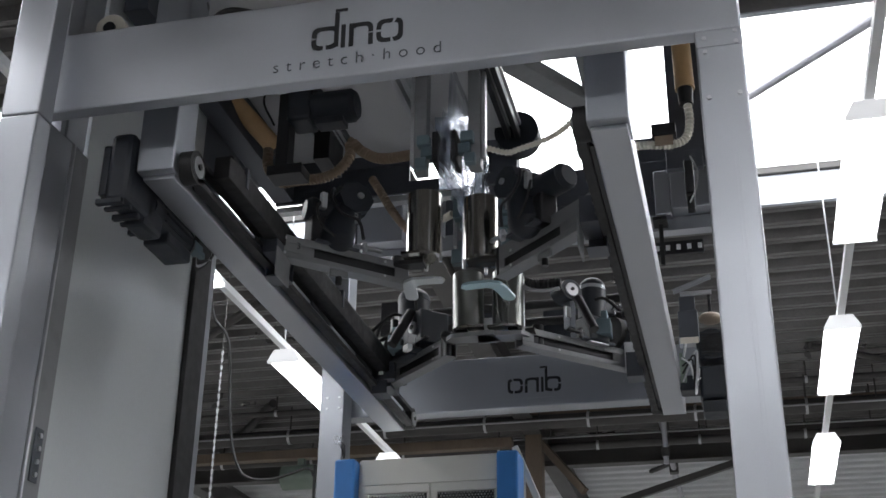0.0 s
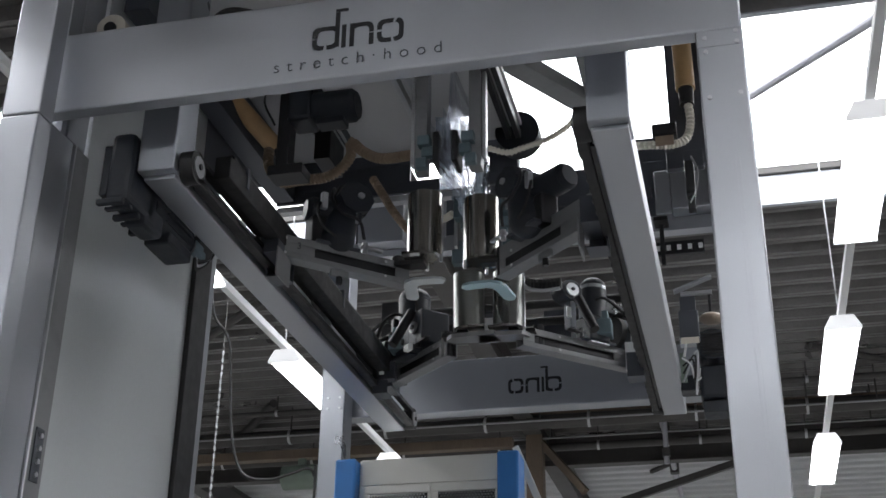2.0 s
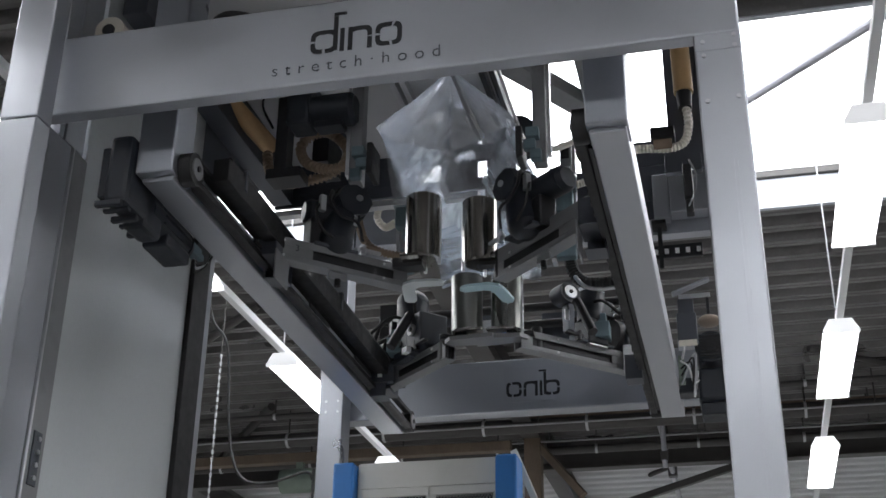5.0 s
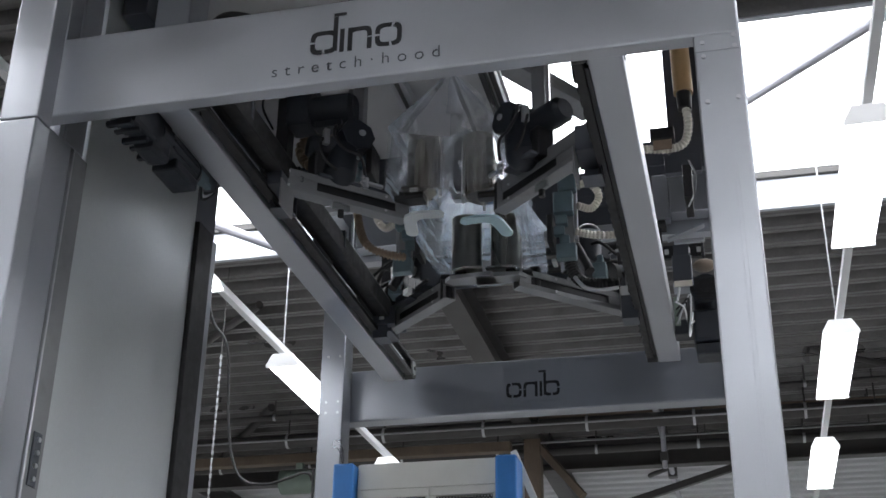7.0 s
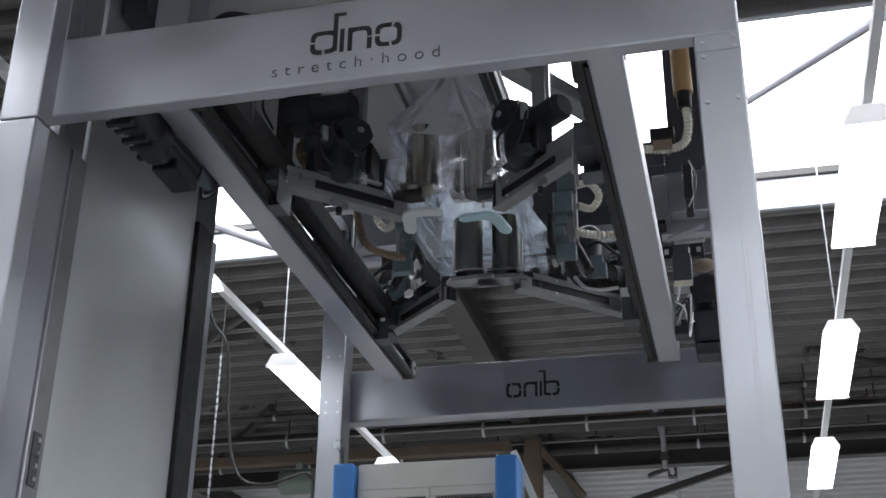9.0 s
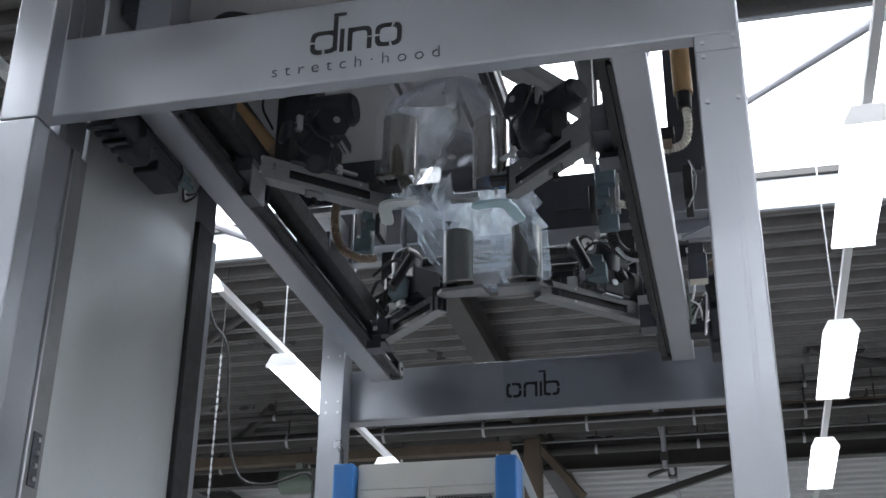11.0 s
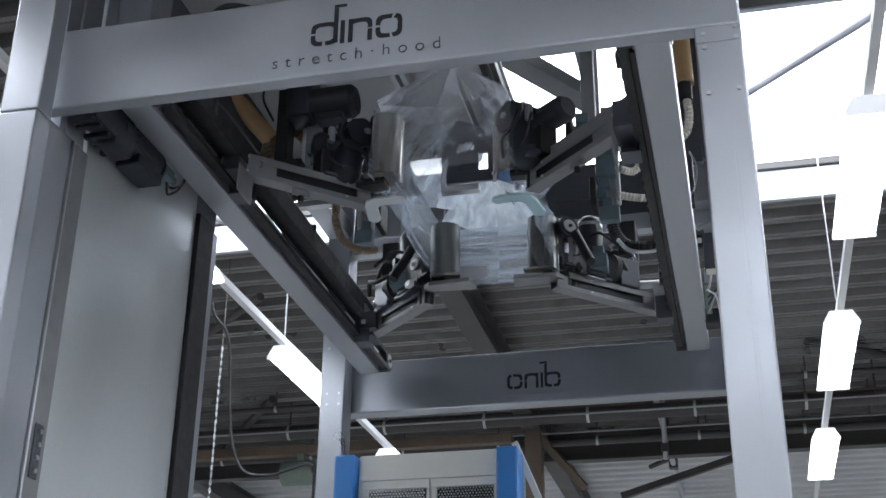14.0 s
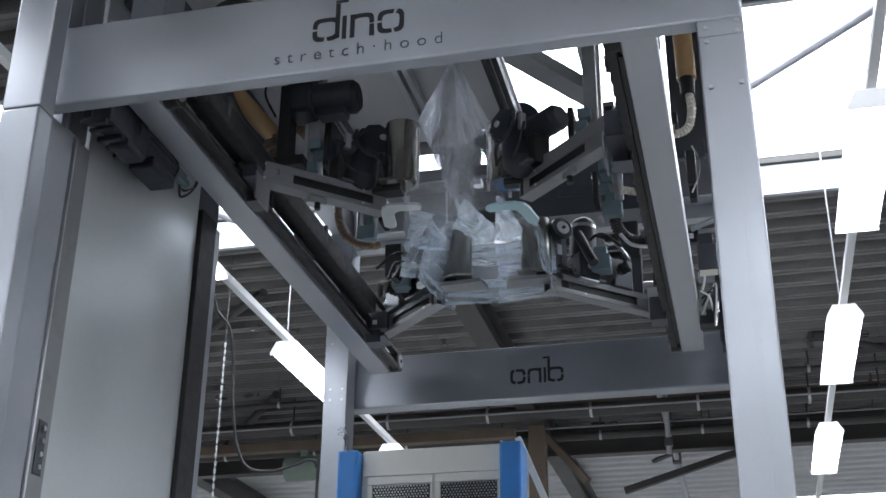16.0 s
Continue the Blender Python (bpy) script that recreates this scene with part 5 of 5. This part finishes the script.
def film_strip(name, w0, w1, length, seed, mat, fold):
    """A creased strip of film that hangs from its top edge."""
    bm = bmesh.new()
    rows = []
    nx, nz = 12, 18
    for j in range(nz + 1):
        v = j / nz
        w = w0 + (w1 - w0) * v
        row = []
        for i in range(nx + 1):
            u = i / nx - 0.5
            p = Vector((u * w * 9 + seed * 3.7, v * length * 2.2, seed))
            d = noise.noise(p) * fold + abs(noise.noise(p * 2.3 + Vector((v * 2, 0, 4)))) * fold * 0.6
            row.append(bm.verts.new((u * w, d * min(1.0, 0.3 + v) * min(1.0, w / 0.12), -length * v)))
        rows.append(row)
    for j in range(nz):
        for i in range(nx):
            bm.faces.new((rows[j][i], rows[j][i + 1], rows[j + 1][i + 1], rows[j + 1][i]))
    return part(name, bm, mat, film, smooth=60)


def hang(top, low, along):
    """The pose of a strip that hangs from top towards low, its width along the panel."""
    d = (low - top).normalized()
    x = (along - d * along.dot(d)).normalized()
    m = Matrix((x, (-d).cross(x), -d)).transposed().to_4x4()
    m.translation = top
    return m


STRIPS = []
for key, count, mat, fold in ((("tent", "rear"), 2, FILM_ROOF, 0.045), (("tent", "west"), 2, FILM, 0.014), (("tent", "east"), 2, FILM, 0.014), (("tent", "front"), 2, FILM, 0.012),
                              (("band", "rear"), 2, FILM_SKIRT, 0.008), (("band", "west"), 2, FILM_SKIRT, 0.020), (("band", "east"), 2, FILM_SKIRT, 0.020), (("band", "front"), 2, FILM_FRONT, 0.006)):
    for i in range(count):
        u = (i + 0.5) / count
        poses, w0, w1, ln_ = [], 0.0, 0.0, 0.0
        for row in HOOD:
            (p0, p1), (q0, q1) = hood_edges(row)[key]
            top, low = p0.lerp(p1, u), q0.lerp(q1, u)
            along = (q1 - q0).normalized()
            if key[1] in ("front", "rear"):
                f = radians(84) * (1 - min(1.0, (q1 - q0).length / 0.5))
                p, q = (-1 if i == 0 else 1), (-1 if key[1] == "front" else 1)
                along = Vector((math.cos(f), p * q * math.sin(f), 0))
                top, low = top + Vector((0, -q * math.sin(f) * 0.01, 0)), low + Vector((0, -q * math.sin(f) * 0.15, 0))
            poses.append((row[0], hang(top, low, along)))
            if row[0] < 14.8:
                w0, w1, ln_ = max(w0, (p1 - p0).length / count), max(w1, (q1 - q0).length / count), max(ln_, (low - top).length)
        w1 *= 1.06 if key[0] == "tent" and key[1] in ("front", "rear") else 1.0
        ob = film_strip("%s_sheet" % key[0], max(w0 * 1.02, 0.02), w1 * 1.03, ln_ * 1.02, len(STRIPS) * 1.7 + 2, mat, fold)
        STRIPS.append((ob, poses))


# ---------------------------------------------------------------- hoses that follow the grippers
def hose_run(label, mat, r, length, states):
    """A ribbed hose in short rigid pieces laid along a curve; states: (time, points of the curve)."""
    h = thing("suction_hose", label, "hose", "hoses")
    pitch = 0.021
    n = int(length / pitch)
    first = None
    runs = []
    for k in range(n):
        if first is None:
            bm = bmesh.new()
            rod(bm, (0, 0, -0.015), (0, 0, 0.015), r * 0.84, sides=14)
            rod(bm, (0, 0, -0.0055), (0, 0, 0.0055), r * 1.18, sides=14)
            ob = first = part("hose_ring", bm, mat, h, smooth=35)
        else:
            ob = new("hose_ring", first.data)
            ob.parent = h
            tagged(ob)
        runs.append((ob, []))
    for t, pts in states:
        path = spline(pts, 12)
        acc = [0.0]
        for a, b in zip(path, path[1:]):
            acc.append(acc[-1] + (b - a).length)
        for k, (ob, rows) in enumerate(runs):
            d = (k + 0.5) / n * acc[-1]
            i = max(i for i, a in enumerate(acc[:-1]) if a <= d)
            f = (d - acc[i]) / (acc[i + 1] - acc[i])
            d = (path[i + 1] - path[i]).normalized()
            if rows:
                old = rows[-1][1].to_quaternion()
                axis = old @ Vector((0, 0, 1))
                turn = axis.rotation_difference(d if axis.dot(d) >= 0 else -d) @ old
            else:
                turn = d.to_track_quat("Z", "Y")
            rows.append((t, Matrix.LocRotScale(path[i].lerp(path[i + 1], f), turn, None)))
    return runs


RUN_A = [(-2.46, 5.8, 5.14), (-2.45, 5.8, 5.02), (-2.37, 5.8, 4.915), (-2.26, 5.8, 4.913), (-2.11, 5.8, 4.915), (-2.02, 5.8, 4.96), (-1.965, 5.8, 5.04), (-1.966, 5.8, 5.125), (-1.89, 5.8, 5.053), (-1.775, 5.78, 4.985), (-1.59, 5.74, 4.963)]
RUN_B = [(-2.46, 5.8, 5.14), (-2.44, 5.8, 5.03), (-2.37, 5.8, 4.93), (-2.17, 5.8, 4.93), (-2.01, 5.8, 4.99), (-1.98, 5.8, 5.11), (-2.11, 5.78, 5.22), (-2.24, 5.77, 5.15), (-2.20, 5.76, 5.02), (-2.05, 5.75, 4.955), (-1.90, 5.74, 4.99)]
RUN_C = [(-2.46, 5.8, 5.14), (-2.48, 5.8, 5.03), (-2.46, 5.8, 4.93), (-2.34, 5.8, 4.90), (-2.22, 5.8, 4.95), (-2.20, 5.8, 5.08), (-2.30, 5.79, 5.20), (-2.42, 5.78, 5.13), (-2.40, 5.77, 5.0), (-2.27, 5.75, 4.94), (-2.16, 5.74, 4.98)]
HOSES = hose_run("brown ribbed suction hose looped under the deck", HOSE_BROWN, 0.026, 1.25, [(0, RUN_A), (2.6, RUN_A), (3.15, [Vector(a).lerp(Vector(b), 0.5) for a, b in zip(RUN_A, RUN_B)]), (3.7, RUN_B), (9.6, RUN_B), (11.0, RUN_C), (16, RUN_C)])
RUN_A = [(-1.99, 6.3, 5.16), (-1.92, 6.3, 5.04), (-1.85, 6.3, 4.916), (-1.76, 6.35, 4.80), (-1.66, 6.45, 4.72)]
RUN_B = [(-2.07, 6.3, 5.08), (-2.055, 6.3, 4.90), (-2.00, 6.3, 4.75), (-1.90, 6.35, 4.70), (-1.79, 6.4, 4.69)]
RUN_C = [(-2.20, 6.3, 5.06), (-2.20, 6.3, 4.88), (-2.15, 6.3, 4.74), (-2.06, 6.35, 4.69), (-1.97, 6.4, 4.70)]
HOSES += hose_run("ribbed brown hose hanging beside the film former", HOSE_BROWN, 0.022, 0.58, [(0, RUN_A), (2.6, RUN_A), (3.7, RUN_B), (9.6, RUN_B), (11.0, RUN_C), (16, RUN_C)])
RUN_A = [(-1.21, 5.73, 4.97), (-1.08, 5.8, 4.95), (-1.0, 5.8, 4.963), (-0.85, 5.8, 5.006), (-0.76, 5.8, 5.055), (-0.70, 5.8, 5.11)]
RUN_B = [(-0.87, 5.73, 4.985), (-0.82, 5.8, 4.965), (-0.78, 5.8, 4.965), (-0.72, 5.8, 4.985), (-0.66, 5.8, 5.02), (-0.60, 5.8, 5.08)]
RUN_C = [(-0.61, 5.73, 5.0), (-0.58, 5.82, 4.98), (-0.55, 5.9, 4.98), (-0.52, 5.95, 5.0), (-0.50, 5.98, 5.04), (-0.49, 6.0, 5.09)]
HOSES += hose_run("cream ribbed hose stretched to the film gripper", HOSE, 0.015, 0.52, [(0, RUN_A), (2.6, RUN_A), (3.7, RUN_B), (9.6, RUN_B), (11.0, RUN_C), (16, RUN_C)])


# ---------------------------------------------------------------- keyed movement
def at_time(table, t):
    for (a, u), (b, v) in zip(table, table[1:]):
        if a <= t <= b:
            return u + (v - u) * (t - a) / (b - a)
    return table[-1][1]


LIFT = [(0, 4.137), (4.9, 4.137), (5.15, 4.165), (6.3, 4.453), (6.5, 4.503), (6.7, 4.530), (6.9, 4.541), (15.6, 4.547), (16, 4.505)]
WIDE = [(0, 0), (9.6, 0), (11.2, 0.109), (12.2, 0.109), (12.5, 0.168), (12.8, 0.190), (14.6, 0.188), (15.0, 0.139), (15.5, 0.130), (16, 0.130)]
FORE = [(0, 0), (7, 0), (8, 0.03), (9.4, 0.03), (11.2, 0.17), (12.2, 0.17), (12.5, 0.10), (14.6, 0.10), (15, 0.05), (16, 0.04)]
REAR = [(0, 0), (7, 0), (8, 0.03), (9.4, 0.03), (11.2, 0.20), (16, 0.20)]
EAST = 0.05      # the east rail sits a little further out
SLIDE = [(0, 0), (12.55, 0), (13.3, 0.27), (16, 0.27)]
GRIP = [(0, 0.0), (2.6, 0.0), (3.0, 0.17), (3.35, 0.31), (3.7, 0.36), (9.6, 0.36), (11.0, 0.62), (16, 0.62)]
RISE = [(0, 0), (9.6, 0), (11.0, 0.165), (16, 0.165)]
TIMES = sorted({0.0, 16.0, *(float(a) for tb in (LIFT, WIDE, FORE, REAR, SLIDE, GRIP) for a, _ in tb if a <= 16), 4.2, 9.2, 11.3})


def motions():
    for s, ob in ((1, RAIL_W), (-1, RAIL_E)):
        walk(ob, [(t, pose(CX - s * (0.945 + at_time(WIDE, t)) + (EAST if s < 0 else 0), RAIL_Y0, at_time(LIFT, t))) for t in TIMES])
    for sx, sy, ob, mot in ARMS:
        g = FORE if sy > 0 else REAR
        walk(ob, [(t, pose(CX - sx * (0.785 + at_time(WIDE, t)) + (EAST * 0.7 if sx < 0 else 0), 6.295 - sy * (1.035 + at_time(g, t)), at_time(LIFT, t))) for t in TIMES])
        walk(mot, [(t, pose(sx * ((0.35 if sx < 0 and sy > 0 else 0.24) + 0.7 * at_time(SLIDE, t)), sy * (0.225 + 0.66 * at_time(SLIDE, t)), 0.16)) for t in TIMES])
    walk(TAPE_ROLL, [(t, pose(-2.665, 4.35, 4.975 + at_time(LIFT, t) - 4.137)) for t in TIMES])
    walk(SHAFTS, [(t, pose(CX, 7.45, at_time(LIFT, t))) for t in TIMES])
    for ob, rows in STRIPS + HOSES:
        walk(ob, rows)
    for s, y, ob in GRIPS:
        walk(ob, [(t, pose(CX - s * (0.055 + at_time(GRIP, t)), y, 4.915 + (at_time(RISE, t) if y > 6 else 0))) for t in TIMES])


motions()
